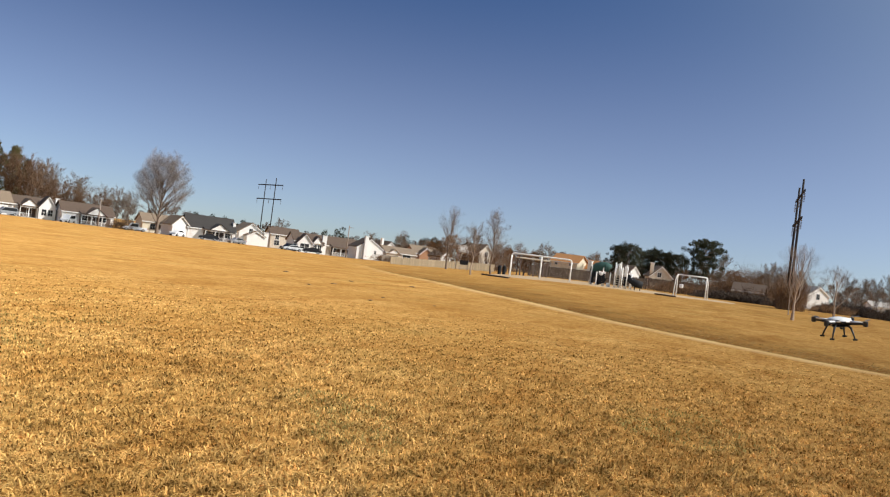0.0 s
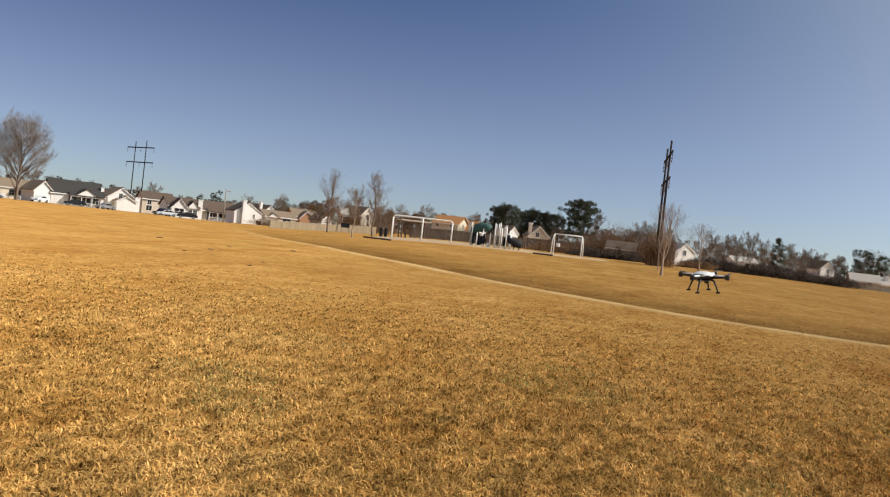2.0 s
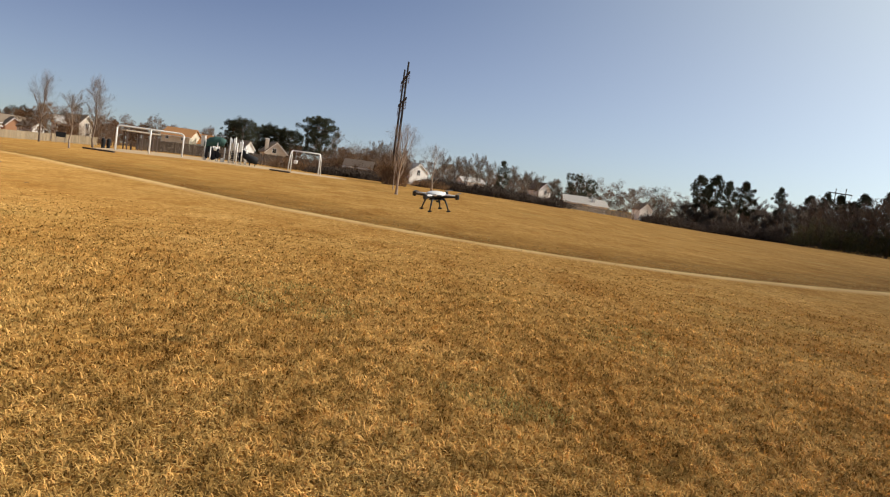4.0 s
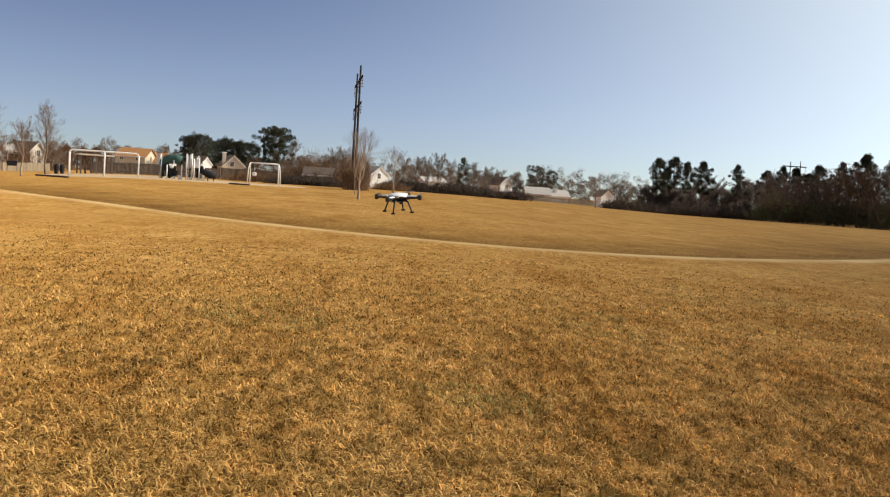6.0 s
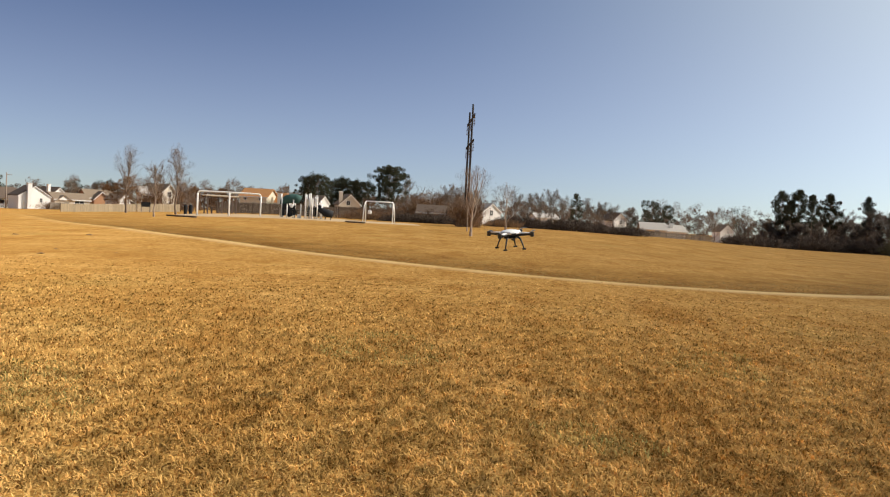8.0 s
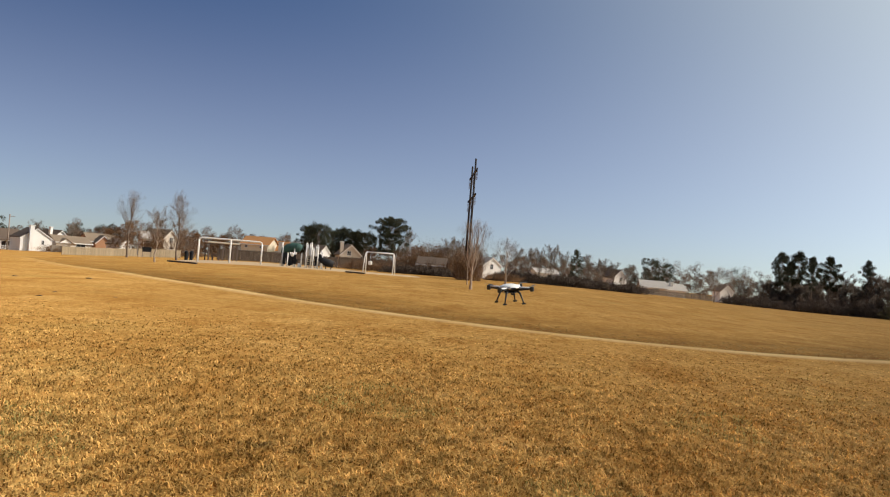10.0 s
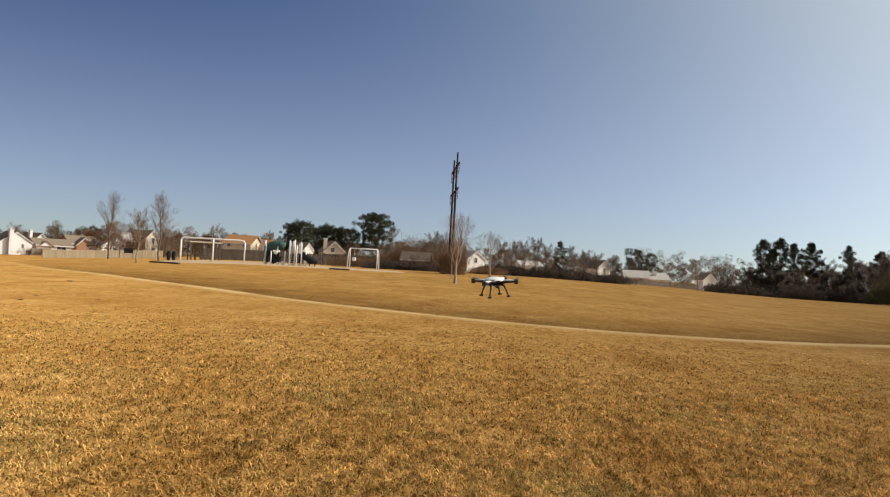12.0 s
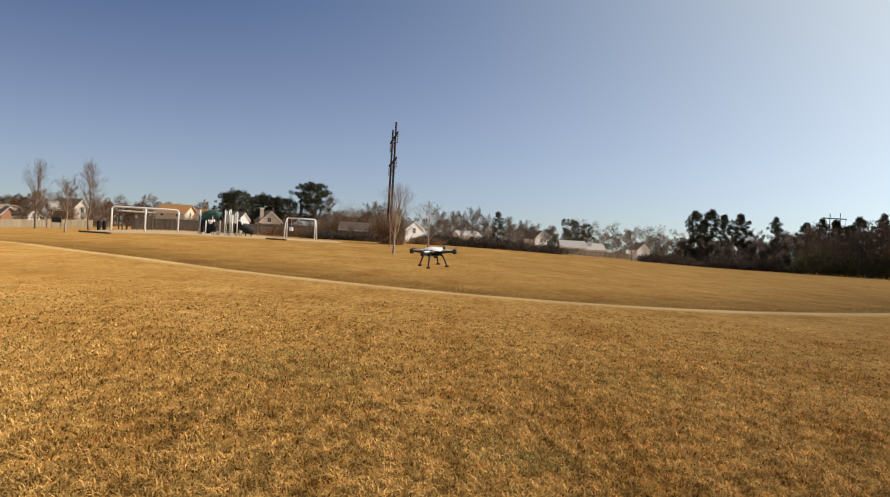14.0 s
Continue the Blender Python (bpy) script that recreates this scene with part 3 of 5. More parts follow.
def bare_tree(m, h, seed, label, bark="bark", twig="twig", clear=0.25, wide=0.5, limbs=9, thick=0.02, fork=(5, 5, 4), rise=0.9, group="", twig_scale=1.0, name="bare_tree", broad=0.36, fan=0.62):
    """A leafless tree: trunk with limbs, and a crown of fine twigs."""
    rng = random.Random(seed)
    wood, twigs = [], []
    top = h * 0.72
    trunk = [Vector((0, 0, -0.1))]
    for i in range(1, 7):
        trunk.append(Vector((rng.gauss(0, 0.012) * h, rng.gauss(0, 0.012) * h, top * i / 6)))
    radii = [h * thick * (1 - 0.8 * i / 6) for i in range(7)]
    radii[0] *= 1.35
    wood.append((trunk, radii))
    for k in range(limbs):
        s = clear + (0.95 - clear) * (k / limbs)
        i = min(5, int(s * 6 * 1.0))
        q = trunk[i].lerp(trunk[i + 1], s * 6 - i)
        a = k * 2.4 + rng.uniform(-0.5, 0.5)
        way = Vector((math.cos(a), math.sin(a), rise + 0.7 * (k / limbs)))
        branch_out(rng, q, way, h * wide * (1.0 - 0.35 * k / limbs) * rng.uniform(0.8, 1.1), h * thick * 0.42 * (1 - 0.5 * k / limbs), len(fork), wood, twigs, 0.0, fork, 0.16, fan)
    # the crown keeps a rounded outline
    c, rx, rz = Vector((0, 0, h * (0.5 + clear / 2))), h * broad, h * (0.5 - clear / 2) * 1.04

    def outward(p):
        d = p - c
        u = d.normalized() if d.length else d
        most = 0.95 + 0.3 * noise.noise(u * 2.3 + Vector((seed, 0, 0))) + 0.16 * noise.noise(u * 7 + Vector((seed, 0, 0)))
        return math.sqrt((d.x * d.x + d.y * d.y) / rx ** 2 + d.z * d.z / rz ** 2) / most

    def rein(p):
        far = outward(p)
        return p if far < 1.06 or p.z < h * clear else c + (p - c) * (1.06 + 0.3 * (1 - math.exp((1.06 - far) * 2))) / far

    wood = [wood[0], *[([rein(p) for p in pts], radii) for pts, radii in wood[1:] if outward(pts[0]) < 1.0 or pts[0].z < h * clear]]
    twigs = [([rein(p) for p in pts], radii) for pts, radii in twigs if outward(pts[0]) < 1.02]
    ob = thing(name, m, label, "tree", group)
    v, f = thin_tubes(wood, 5)
    raw_part("trunk", v, f, M[bark], ob, smooth=True)
    v, f = ribbons(twigs, twig_scale * 1.25)
    raw_part("crown", v, f, M[twig], ob)
    return ob


def tuft_cloud(rng, verts, faces, centre, size, count, leaf, slim=0.45, rise=0.0):
    """A clump of small pointed leaves round a centre."""
    for _ in range(count):
        d = Vector((rng.gauss(0, 1), rng.gauss(0, 1), rng.gauss(0, 0.7)))
        p = centre + d * (size * 0.45 * min(1.0, 1.25 / d.length))
        u = Vector((rng.gauss(0, 1), rng.gauss(0, 1), rng.gauss(0, 1) + rise)).normalized() * leaf
        w = u.orthogonal().normalized() * leaf * slim
        o = len(verts)
        verts += [p - w, p + w, p + u]
        faces.append((o, o + 1, o + 2))


def pine(m, h, seed, label, clear=0.35, wide=0.22, clumps=46, needle="needle", group="", name="pine_tree", per=130, puff=1.3, dome=False):
    """A tall pine: bare lower trunk, irregular limbs, clumped needles with gaps."""
    rng = random.Random(seed)
    ob = thing(name, m, label, "tree", group)
    wood, verts, faces = [], [], []
    trunk = [Vector((rng.gauss(0, 0.008) * h * (i > 0), rng.gauss(0, 0.008) * h * (i > 0), h * 0.97 * i / 6 - 0.1 * (i == 0))) for i in range(7)]
    wood.append((trunk, [h * 0.014 * (1 - 0.82 * i / 6) for i in range(7)]))
    for k in range(clumps):
        s = clear + (1 - clear) * (k / clumps) ** 0.9
        i = min(5, int(s * 6))
        q = trunk[i].lerp(trunk[i + 1], min(1, s * 6 - i))
        a = k * 2.39996 + rng.uniform(-0.6, 0.6)
        t = (s - clear) / (1 - clear)
        swell = math.sqrt(max(0.05, 1 - ((t - 0.42) / 0.62) ** 2)) if dome else 0.10 + 0.95 * math.sin(math.pi * min(1, 0.2 + 0.8 * t))
        reach = h * wide * swell * rng.uniform(0.3, 1.25 if not dome else 1.08)
        e = q + Vector((math.cos(a) * reach, math.sin(a) * reach, reach * rng.uniform(0.05, 0.5)))
        wood.append(([q, q.lerp(e, 0.5) - Vector((0, 0, reach * 0.06)), e], [h * 0.004, h * 0.003, h * 0.0012]))
        tuft_cloud(rng, verts, faces, e, h * 0.062 * puff * rng.uniform(0.7, 1.3), per, h * 0.014)
        tuft_cloud(rng, verts, faces, q.lerp(e, 0.55), h * 0.045 * puff, per // 3, h * 0.014)
    v, f = thin_tubes(wood, 6)
    raw_part("trunk", v, f, M["bark"], ob, smooth=True)
    raw_part("crown", verts, faces, M[needle], ob)
    return ob


def thicket(name, m, width, deep, h, seed, label, twig="red_twig", stems=60, leafy_=0, leaf="dead_leaf", kind="stuff", uneven=0.35):
    """A tangle of bare stems and twigs with an uneven top, too dense to count."""
    rng = random.Random(seed)
    wood, twigs, verts, faces = [], [], [], []
    for k in range(stems):
        x, y = rng.uniform(-width / 2, width / 2), rng.uniform(-deep / 2, deep / 2)
        top = h * (1 - uneven * 0.5 + uneven * noise.noise((x * 0.35 + seed, y * 0.2, seed * 1.7))) * rng.uniform(0.6, 1.0)
        fade = min(1.0, (width / 2 - abs(x)) / (0.18 * width) + 0.45)
        top *= fade
        branch_out(rng, Vector((x, y, -0.1)), Vector((rng.gauss(0, 0.2), rng.gauss(0, 0.2), 1)), top * 0.85, 0.03, 2, wood, twigs, 0.0, (6, 6), 0.13, 0.55)
        for _ in range(leafy_):
            c = Vector((x + rng.gauss(0, 0.7), y + rng.gauss(0, 0.5), top * rng.uniform(0.1, 0.8)))
            tuft_cloud(rng, verts, faces, c, 0.7, 26, 0.12 if leaf == "dead_leaf" else 0.16)
    v, f = thin_tubes(wood, 3, 1.25)
    v2, f2 = ribbons(twigs, 1.15)
    f = f + [tuple(i + len(v) for i in q) for q in f2]
    v = v + v2
    ob = tagged(new(name, mesh_of(name, [*v, *verts], [*f, *[tuple(i + len(v) for i in q) for q in faces]], [M[twig], M[leaf]])), label, "bushes", kind=kind)
    if faces:
        idx = [0] * len(f) + [1] * len(faces)
        ob.data.polygons.foreach_set("material_index", idx)
    ob.matrix_basis = m
    return ob


def far_woods(name, spans, d, label, seed, mat, leaf=0.32, per=70, lowest=0.0, pack=0.3, slim=0.42, rise=0.0):
    """A distant belt of trees as a mass of small twig and leaf clumps; spans: heading from, to, height in metres."""
    rng = random.Random(seed)
    verts, faces = [], []
    for a0, a1, h in spans:
        n = max(3, int((a1 - a0) * radians(1) * d / (h * pack)))
        for k in range(n):
            a = a0 + (a1 - a0) * (k + rng.random()) / n
            dd = d + rng.uniform(0, 40)
            x, y = polar(a, dd)
            z = ground_z(x, y)
            hh = h * rng.uniform(0.68, 1.08)
            for j in range(14):
                c = Vector((x + rng.gauss(0, hh * 0.14), y + rng.gauss(0, hh * 0.14), z + hh * (lowest + (0.93 - lowest) * (j + rng.random()) / 14)))
                tuft_cloud(rng, verts, faces, c, hh * 0.2, per, leaf, slim, rise)
                tuft_cloud(rng, verts, faces, c, hh * 0.16, 16, leaf * 1.8, 0.5 if not rise else slim, rise)
    ob = new(name, mesh_of(name, verts, faces, mat))
    return tagged(ob, label, "woods", kind="stuff")


far_woods("distant_bare_woods", [(-55, -48, 13), (-48, -38, 11), (-38, -25, 9), (-25, -17, 9.5), (-17, -7, 9), (-7, 3, 10), (3, 12, 10), (12, 20, 13.5), (20, 42, 11)], 330,
          "distant belt of brown leafless trees", 11, M["dark_twig"], 0.28, 66)
far_woods("distant_russet_woods", [(-47.5, -43, 15), (-24.5, -19.5, 13.5), (-19.5, -13, 12.0), (-12.6, -9.5, 10.5), (-3.8, 1, 11.0), (3, 9, 9.5), (12, 19, 12.8)], 300,
          "russet brown leafless woods beyond the houses", 12, M["brown_wood"], 0.21, 124, 0.0, 0.22)
far_woods("distant_evergreen_woods", [(-37.5, -34, 10.5), (-29.5, -28.2, 11), (-25.0, -24.0, 10.5), (-23.0, -22, 11), (-20.6, -19.6, 11), (8.5, 13, 10), (16.5, 22, 12.5), (24, 40, 11)], 330,
          "distant dark evergreen treetops", 13, M["needle"], 0.3)


far_woods("woods_edge", [(19.0, 21.5, 5.6), (21.5, 24.6, 7.2), (24.6, 27, 8.8), (27, 30, 9.8), (30, 42, 11.5)], 170, "dense dark leafless woods behind the pines", 14, M["wood_twig"], 0.55, 110, 0.0, 0.12, 0.13, 1.6)


# ------------------------------------------------------------ houses
def window_(parent, x, z, w, h, y, mat="window"):
    """A window in a front wall: frame, sill and pane."""
    fr = bmesh.new()
    t = 0.09
    for q in ((x - w / 2 - t, x + w / 2 + t, z + h, z + h + t), (x - w / 2 - t, x + w / 2 + t, z - t, z), (x - w / 2 - t, x - w / 2, z, z + h), (x + w / 2, x + w / 2 + t, z, z + h),
              (x - 0.02, x + 0.02, z, z + h), (x - w / 2, x + w / 2, z + h / 2 - 0.02, z + h / 2 + 0.02)):
        box(fr, q[0], q[1], y - 0.06, y - 0.006, q[2], q[3])
    ob = part("window", fr, M["trim"], parent)
    part("pane", B(x - w / 2, x + w / 2, y - 0.03, y - 0.007, z, z + h), M[mat], ob, "dark reflecting glass")
    return ob


def house(m, label, w, d, wall_h, roof_h, siding, roof, gable_front=False, windows=(), door=None, garage=None, porch=None, pediment=None, chimney=None, over=0.35, wing=None):
    """A detached house, front to -y. windows: (x, z, w, h); porch: (x0, x1, depth); pediment: (x0, x1, rise); chimney: (x, y, top, breadth); wing: (x0, x1, depth, wall_h, roof_h)."""
    ob = thing("house", m, label, "house")
    S, R = M[siding], M[roof]
    x0, x1 = -w / 2, w / 2

    def body(x0, x1, y0, y1, wh, rh, front):
        bm = bmesh.new()
        if front:
            prism(bm, [(x0, -0.4), (x1, -0.4), (x1, wh), ((x0 + x1) / 2, wh + rh), (x0, wh)], y0, y1)
            part("wall", bm, S, ob)
            rf = bmesh.new()
            xm, k = (x0 + x1) / 2, rh / ((x1 - x0) / 2)
            for s in (-1, 1):
                xe = xm + s * ((x1 - x0) / 2 + over)
                ze = wh - over * k
                pts = [(xm, wh + rh + 0.02), (xe, ze + 0.02), (xe, ze + 0.2), (xm, wh + rh + 0.22)]
                prism(rf, pts if s > 0 else pts[::-1], y0 - over, y1 + over)
            part("roof", rf, R, ob)
            fb = bmesh.new()
            for s in (-1, 1):
                xe, ze = xm + s * ((x1 - x0) / 2 + over), wh - over * k
                prism(fb, [(xm, wh + rh - 0.16), (xe, ze - 0.16), (xe, ze + 0.012), (xm, wh + rh + 0.012)], y0 - over - 0.03, y0 - over + 0.02)
            part("fascia", fb, M["trim"], ob, "white roof edge board")
        else:
            ym, k = (y0 + y1) / 2, rh / ((y1 - y0) / 2)
            turned = bmesh.new()
            prism(turned, [(y0, -0.4), (y1, -0.4), (y1, wh), (ym, wh + rh), (y0, wh)], x0, x1)
            for v in turned.verts:
                v.co = (v.co.y, v.co.x, v.co.z)
            part("wall", turned, S, ob)
            rf = bmesh.new()
            for s in (-1, 1):
                ye, ze = ym + s * ((y1 - y0) / 2 + over), wh - over * k
                prism(rf, [(ym, wh + rh + 0.02), (ye, ze + 0.02), (ye, ze + 0.2), (ym, wh + rh + 0.22)], x0 - over, x1 + over)
            for v in rf.verts:
                v.co = (v.co.y, v.co.x, v.co.z)
            part("roof", rf, R, ob)
            part("fascia", B(x0 - over, x1 + over, y0 - over - 0.04, y0 - over, wh - over * k - 0.02, wh - over * k + 0.2), M["trim"], ob, "white gutter board")

    body(x0, x1, 0, d, wall_h, roof_h, gable_front)
    if wing:
        wx0, wx1, wd, wh, rh = wing
        body(wx0, wx1, -wd, 0.5, wh, rh, True)
    front = -(wing[2]) if wing else 0
    for wx, wz, ww, wh in windows:
        y = front if wing and wing[0] < wx < wing[1] else 0
        window_(ob, wx, wz, ww, wh, y)
    if door is not None:
        dr = part("door", B(door - 0.46, door + 0.46, -0.05, -0.007, 0.1, 2.15, 0.01), M["dark_door"], ob)
        part("door_frame", box(box(B(door - 0.58, door - 0.46, -0.07, -0.006, 0.1, 2.27), door + 0.46, door + 0.58, -0.07, -0.006, 0.1, 2.27), door - 0.46, door + 0.46, -0.07, -0.006, 2.15, 2.27), M["trim"], dr)
    if garage:
        g0, g1 = garage
        y = front if wing and wing[0] < (g0 + g1) / 2 < wing[1] else 0
        gb = bmesh.new()
        for i in range(4):
            box(gb, g0, g1, y - 0.05, y - 0.004, 0.05 + i * 0.55, 0.05 + i * 0.55 + 0.52)
        part("garage_door", gb, M["trim"], ob, "white panelled garage door")
    if porch:
        p0, p1, pd = porch
        # dark sheet on the wall stands in for the porch's shade
        part("brown_shade_wall", B(p0, p1, -0.0032, 0.05, 0.14, wall_h - 0.25), M["brown_shade_wall"], ob, "dark panel painting the porch's shade on the front wall")
        part("porch_floor", B(p0, p1, -pd, -0.01, -0.3, 0.14), M["concrete"], ob)
        pr = bmesh.new()
        prism(pr, [(0.2, wall_h + 0.32), (-pd - 0.3, wall_h - 0.28), (-pd - 0.3, wall_h - 0.13), (0.2, wall_h + 0.47)], p0 - 0.2, p1 + 0.2)
        for v in pr.verts:
            v.co = (v.co.y, v.co.x, v.co.z)
        part("porch_roof", pr, R, ob)
        part("porch_beam", B(p0, p1, -pd - 0.05, -pd + 0.12, wall_h - 0.55, wall_h - 0.27), M["trim"], ob)
        n = max(2, int((p1 - p0) / 1.9) + 1)
        for i in range(n):
            x = p0 + 0.08 + (p1 - p0 - 0.16) * i / (n - 1)
            part("porch_post", B(x - 0.08, x + 0.08, -pd, -pd + 0.16, 0.142, wall_h - 0.55), M["trim"], ob)
        rl = bmesh.new()
        box(rl, p0 + 0.2, p1 - 1.5, -pd + 0.05, -pd + 0.11, 0.9, 0.97)
        k = int((p1 - p0 - 1.7) / 0.16)
        for i in range(max(0, k)):
            x = p0 + 0.25 + i * 0.16
            box(rl, x, x + 0.035, -pd + 0.06, -pd + 0.1, 0.142, 0.9)
        part("railing", rl, M["trim"], ob)
    if pediment:
        p0, p1, rise = pediment
        pd = porch[2] + 0.35 if porch else over + 0.05
        bm = bmesh.new()
        z0 = wall_h - 0.1
        prism(bm, [(p0, z0), (p1, z0), ((p0 + p1) / 2, z0 + rise)], -pd, d * 0.3)
        gb = part("gable", bm, M["white_siding"], ob, "white siding on the front gable")
        rf = bmesh.new()
        xm, k = (p0 + p1) / 2, rise / ((p1 - p0) / 2)
        for s in (-1, 1):
            xe = xm + s * ((p1 - p0) / 2 + 0.3)
            prism(rf, [(xm, z0 + rise + 0.01), (xe, z0 - 0.3 * k + 0.01), (xe, z0 - 0.3 * k + 0.16), (xm, z0 + rise + 0.16)], -pd - 0.25, d * 0.3)
        part("gable_roof", rf, R, gb)
    if chimney:
        cx, cy, ct, cb = chimney
        bm = B(cx - cb / 2, cx + cb / 2, cy - 0.4, cy + 0.4, -0.3, ct)
        ch = part("chimney", bm, S, ob)
        part("chimney_cap", B(cx - cb / 2 - 0.1, cx + cb / 2 + 0.1, cy - 0.5, cy + 0.5, ct + 0.002, ct + 0.14, 0.02), M["trim"], ch)
    return ob


house(stand(-49.3, 215, 14), "single-storey house with grey garage and light brown roof", 10, 8, 2.8, 2.4, "grey_siding", "tan_roof", garage=(1.0, 4.2), windows=((-2.5, 1, 1.2, 1.4),))
house(stand(-46.95, 218, 14), "white single-storey house with front gables, porch and white chimney", 11.2, 8, 2.8, 1.9, "white_siding", "brown_roof",
      windows=((2.0, 0.9, 1.0, 1.4), (3.4, 0.9, 1.0, 1.4)), door=-0.6, porch=(-3.0, 0.8, 1.9), wing=(0.9, 4.6, 2.2, 2.8, 2.5), pediment=(-2.9, 0.6, 1.5), chimney=(5.6, 1.5, 5.1, 0.8))
house(stand(-43.85, 214, 14), "low white house with brown roof, porch and white gable", 11.4, 8, 2.6, 2.1, "white_siding", "brown_roof",
      windows=((-0.9, 0.9, 1.5, 1.3), (3.2, 0.9, 1.6, 1.3)), door=1.2, garage=(-4.9, -2.3), porch=(-1.9, 5.0, 1.8), pediment=(-0.9, 3.4, 1.6))
house(stand(-39.6, 232, 14), "cream single-storey house with tan roof and porch", 9.5, 8, 2.8, 2.0, "cream_siding", "tan_roof",
      windows=((-2.2, 0.9, 1.2, 1.4), (3.0, 0.9, 1.4, 1.4)), door=0.4, porch=(-1.5, 2.0, 1.6), pediment=(1.8, 4.6, 1.5))
house(stand(-38.45, 214, 26), "white gable-fronted garage house with dark openings", 4.2, 6, 2.8, 2.0, "white_siding", "tan_roof", gable_front=True, garage=(-1.6, 1.3))
house(stand(-36.55, 216, 14), "white house with long charcoal roof, porch and front gable", 11.6, 8.5, 2.7, 3.0, "white_siding", "dark_roof",
      windows=((-0.9, 0.9, 1.4, 1.4), (1.0, 0.9, 1.4, 1.4), (4.0, 0.9, 1.4, 1.4)), door=2.4, garage=(-5.0, -2.4), porch=(-2.0, 5.1, 1.9), pediment=(-0.9, 3.7, 1.5), chimney=(5.8, 2.0, 4.9, 0.7))
house(stand(-34.1, 226, 18), "white two-storey house with gabled front and grey entrance", 6.4, 8, 3.4, 2.2, "white_siding", "tan_roof", gable_front=True,
      windows=((-1.0, 3.0, 0.9, 1.2),), wing=(-1.8, 2.8, 2.4, 2.5, 1.2), door=0.5, chimney=(3.4, -1.4, 3.6, 1.2))
house(stand(-31.95, 236, 14), "beige two-storey house with brown roof", 8.0, 7, 3.9, 1.8, "beige_siding", "brown_roof", windows=((-2.2, 0.9, 1.4, 1.3), (1.4, 2.5, 1.0, 1.1), (-2.2, 2.5, 1.0, 1.1)), garage=(0.4, 3.2))
house(stand(-30.4, 216, 16), "house with dark timber front gable and white chimney", 7.4, 8, 2.7, 2.0, "white_siding", "brown_roof", wing=(-3.4, 0.4, 2.0, 2.5, 2.0),
      windows=((-1.6, 0.7, 2.2, 1.5), (1.6, 0.9, 0.9, 1.3), (2.8, 0.9, 0.9, 1.3)), pediment=(0.8, 3.6, 1.7), chimney=(4.1, 0.8, 4.7, 1.1))
house(stand(-28.2, 226, 22), "low house with wide brown roof and dark porch", 9.0, 8, 2.5, 2.3, "beige_siding", "brown_roof",
      windows=((-2.6, 0.8, 1.4, 1.4), (2.6, 0.8, 1.4, 1.4)), door=0.2, porch=(-3.4, 3.4, 1.6))
house(stand(-26.45, 213, 20), "bright white gable-end house with a white chimney", 6.9, 6.5, 2.9, 2.2, "white_siding", "brown_roof", gable_front=True, windows=((1.4, 1.5, 0.5, 0.9),), chimney=(-1.35, -0.45, 5.6, 0.9), over=0.2)
house(stand(-25.15, 252, 34), "small white two-storey gabled house", 4.3, 7, 4.0, 1.7, "white_siding", "brown_roof", gable_front=True, windows=((0.4, 3.2, 0.7, 0.9),), chimney=(-2.5, 1.0, 6.4, 0.7))
house(stand(-24.4, 224, 22), "low tan-roofed house behind a wooden fence", 8.4, 8, 2.3, 1.5, "beige_siding", "tan_roof", windows=((1.6, 0.9, 2.2, 1.2),), pediment=(-3.6, -0.6, 1.0))
house(stand(-22.75, 246, 22), "tan house with tan shingle roof and brick gable", 8.0, 8, 3.0, 2.1, "brick", "tan_roof", windows=((2.2, 1.2, 1.0, 1.2),), wing=(-3.0, 1.0, 1.8, 2.8, 1.9))
house(stand(-21.55, 236, 34), "small white gabled house with tan roof", 3.4, 6, 2.6, 1.4, "white_siding", "tan_roof", gable_front=True, windows=((0.2, 1.3, 0.6, 0.9),))
house(stand(-20.1, 214, 8), "pale two-storey house with grey roof and dark porch", 4.6, 7, 4.0, 1.5, "beige_siding", "pale_roof", windows=((-1.0, 3.0, 0.9, 1.1), (0.9, 3.0, 0.9, 1.1)), door=0.3, porch=(-2.2, 2.0, 1.8))
house(stand(-19.05, 212, 36), "tall beige gabled house beside bare trees", 3.6, 8, 4.4, 1.7, "beige_siding", "tan_roof", gable_front=True, windows=((0.2, 3.2, 0.9, 1.2), (0.4, 1.0, 0.9, 1.2)))
house(stand(-14.0, 205, -22), "beige two-storey house with orange-tan roof and white gable end", 6.6, 7, 3.7, 1.8, "cream_siding", "orange_roof", windows=((-2.0, 2.9, 0.7, 0.9), (1.7, 2.9, 0.7, 0.9), (-1.6, 0.9, 1.0, 1.2)))
house(stand(-12.65, 208, -24), "white house with steep orange-tan roof and chimney", 3.6, 6, 2.6, 2.2, "white_siding", "orange_roof", windows=((-0.6, 2.4, 0.8, 0.8),), gable_front=False, chimney=(1.5, -0.5, 4.6, 0.9))
house(stand(-9.45, 178, 38), "narrow white gabled house beside the pines", 2.6, 5, 2.7, 1.4, "white_siding", "tan_roof", gable_front=True, over=0.15)
house(stand(-7.75, 190, 12), "grey-beige gabled house with chimney among pines", 4.6, 6, 2.9, 2.1, "beige_siding", "tan_roof", gable_front=True, windows=((-0.4, 2.7, 0.8, 0.9),), chimney=(-2.0, 0.6, 5.5, 0.7))
house(stand(1.75, 175, 36), "small white gabled house behind bare trees", 4.6, 6, 2.7, 1.6, "white_siding", "pale_roof", gable_front=True, windows=((-0.2, 2.0, 0.7, 1.0),), over=0.15)
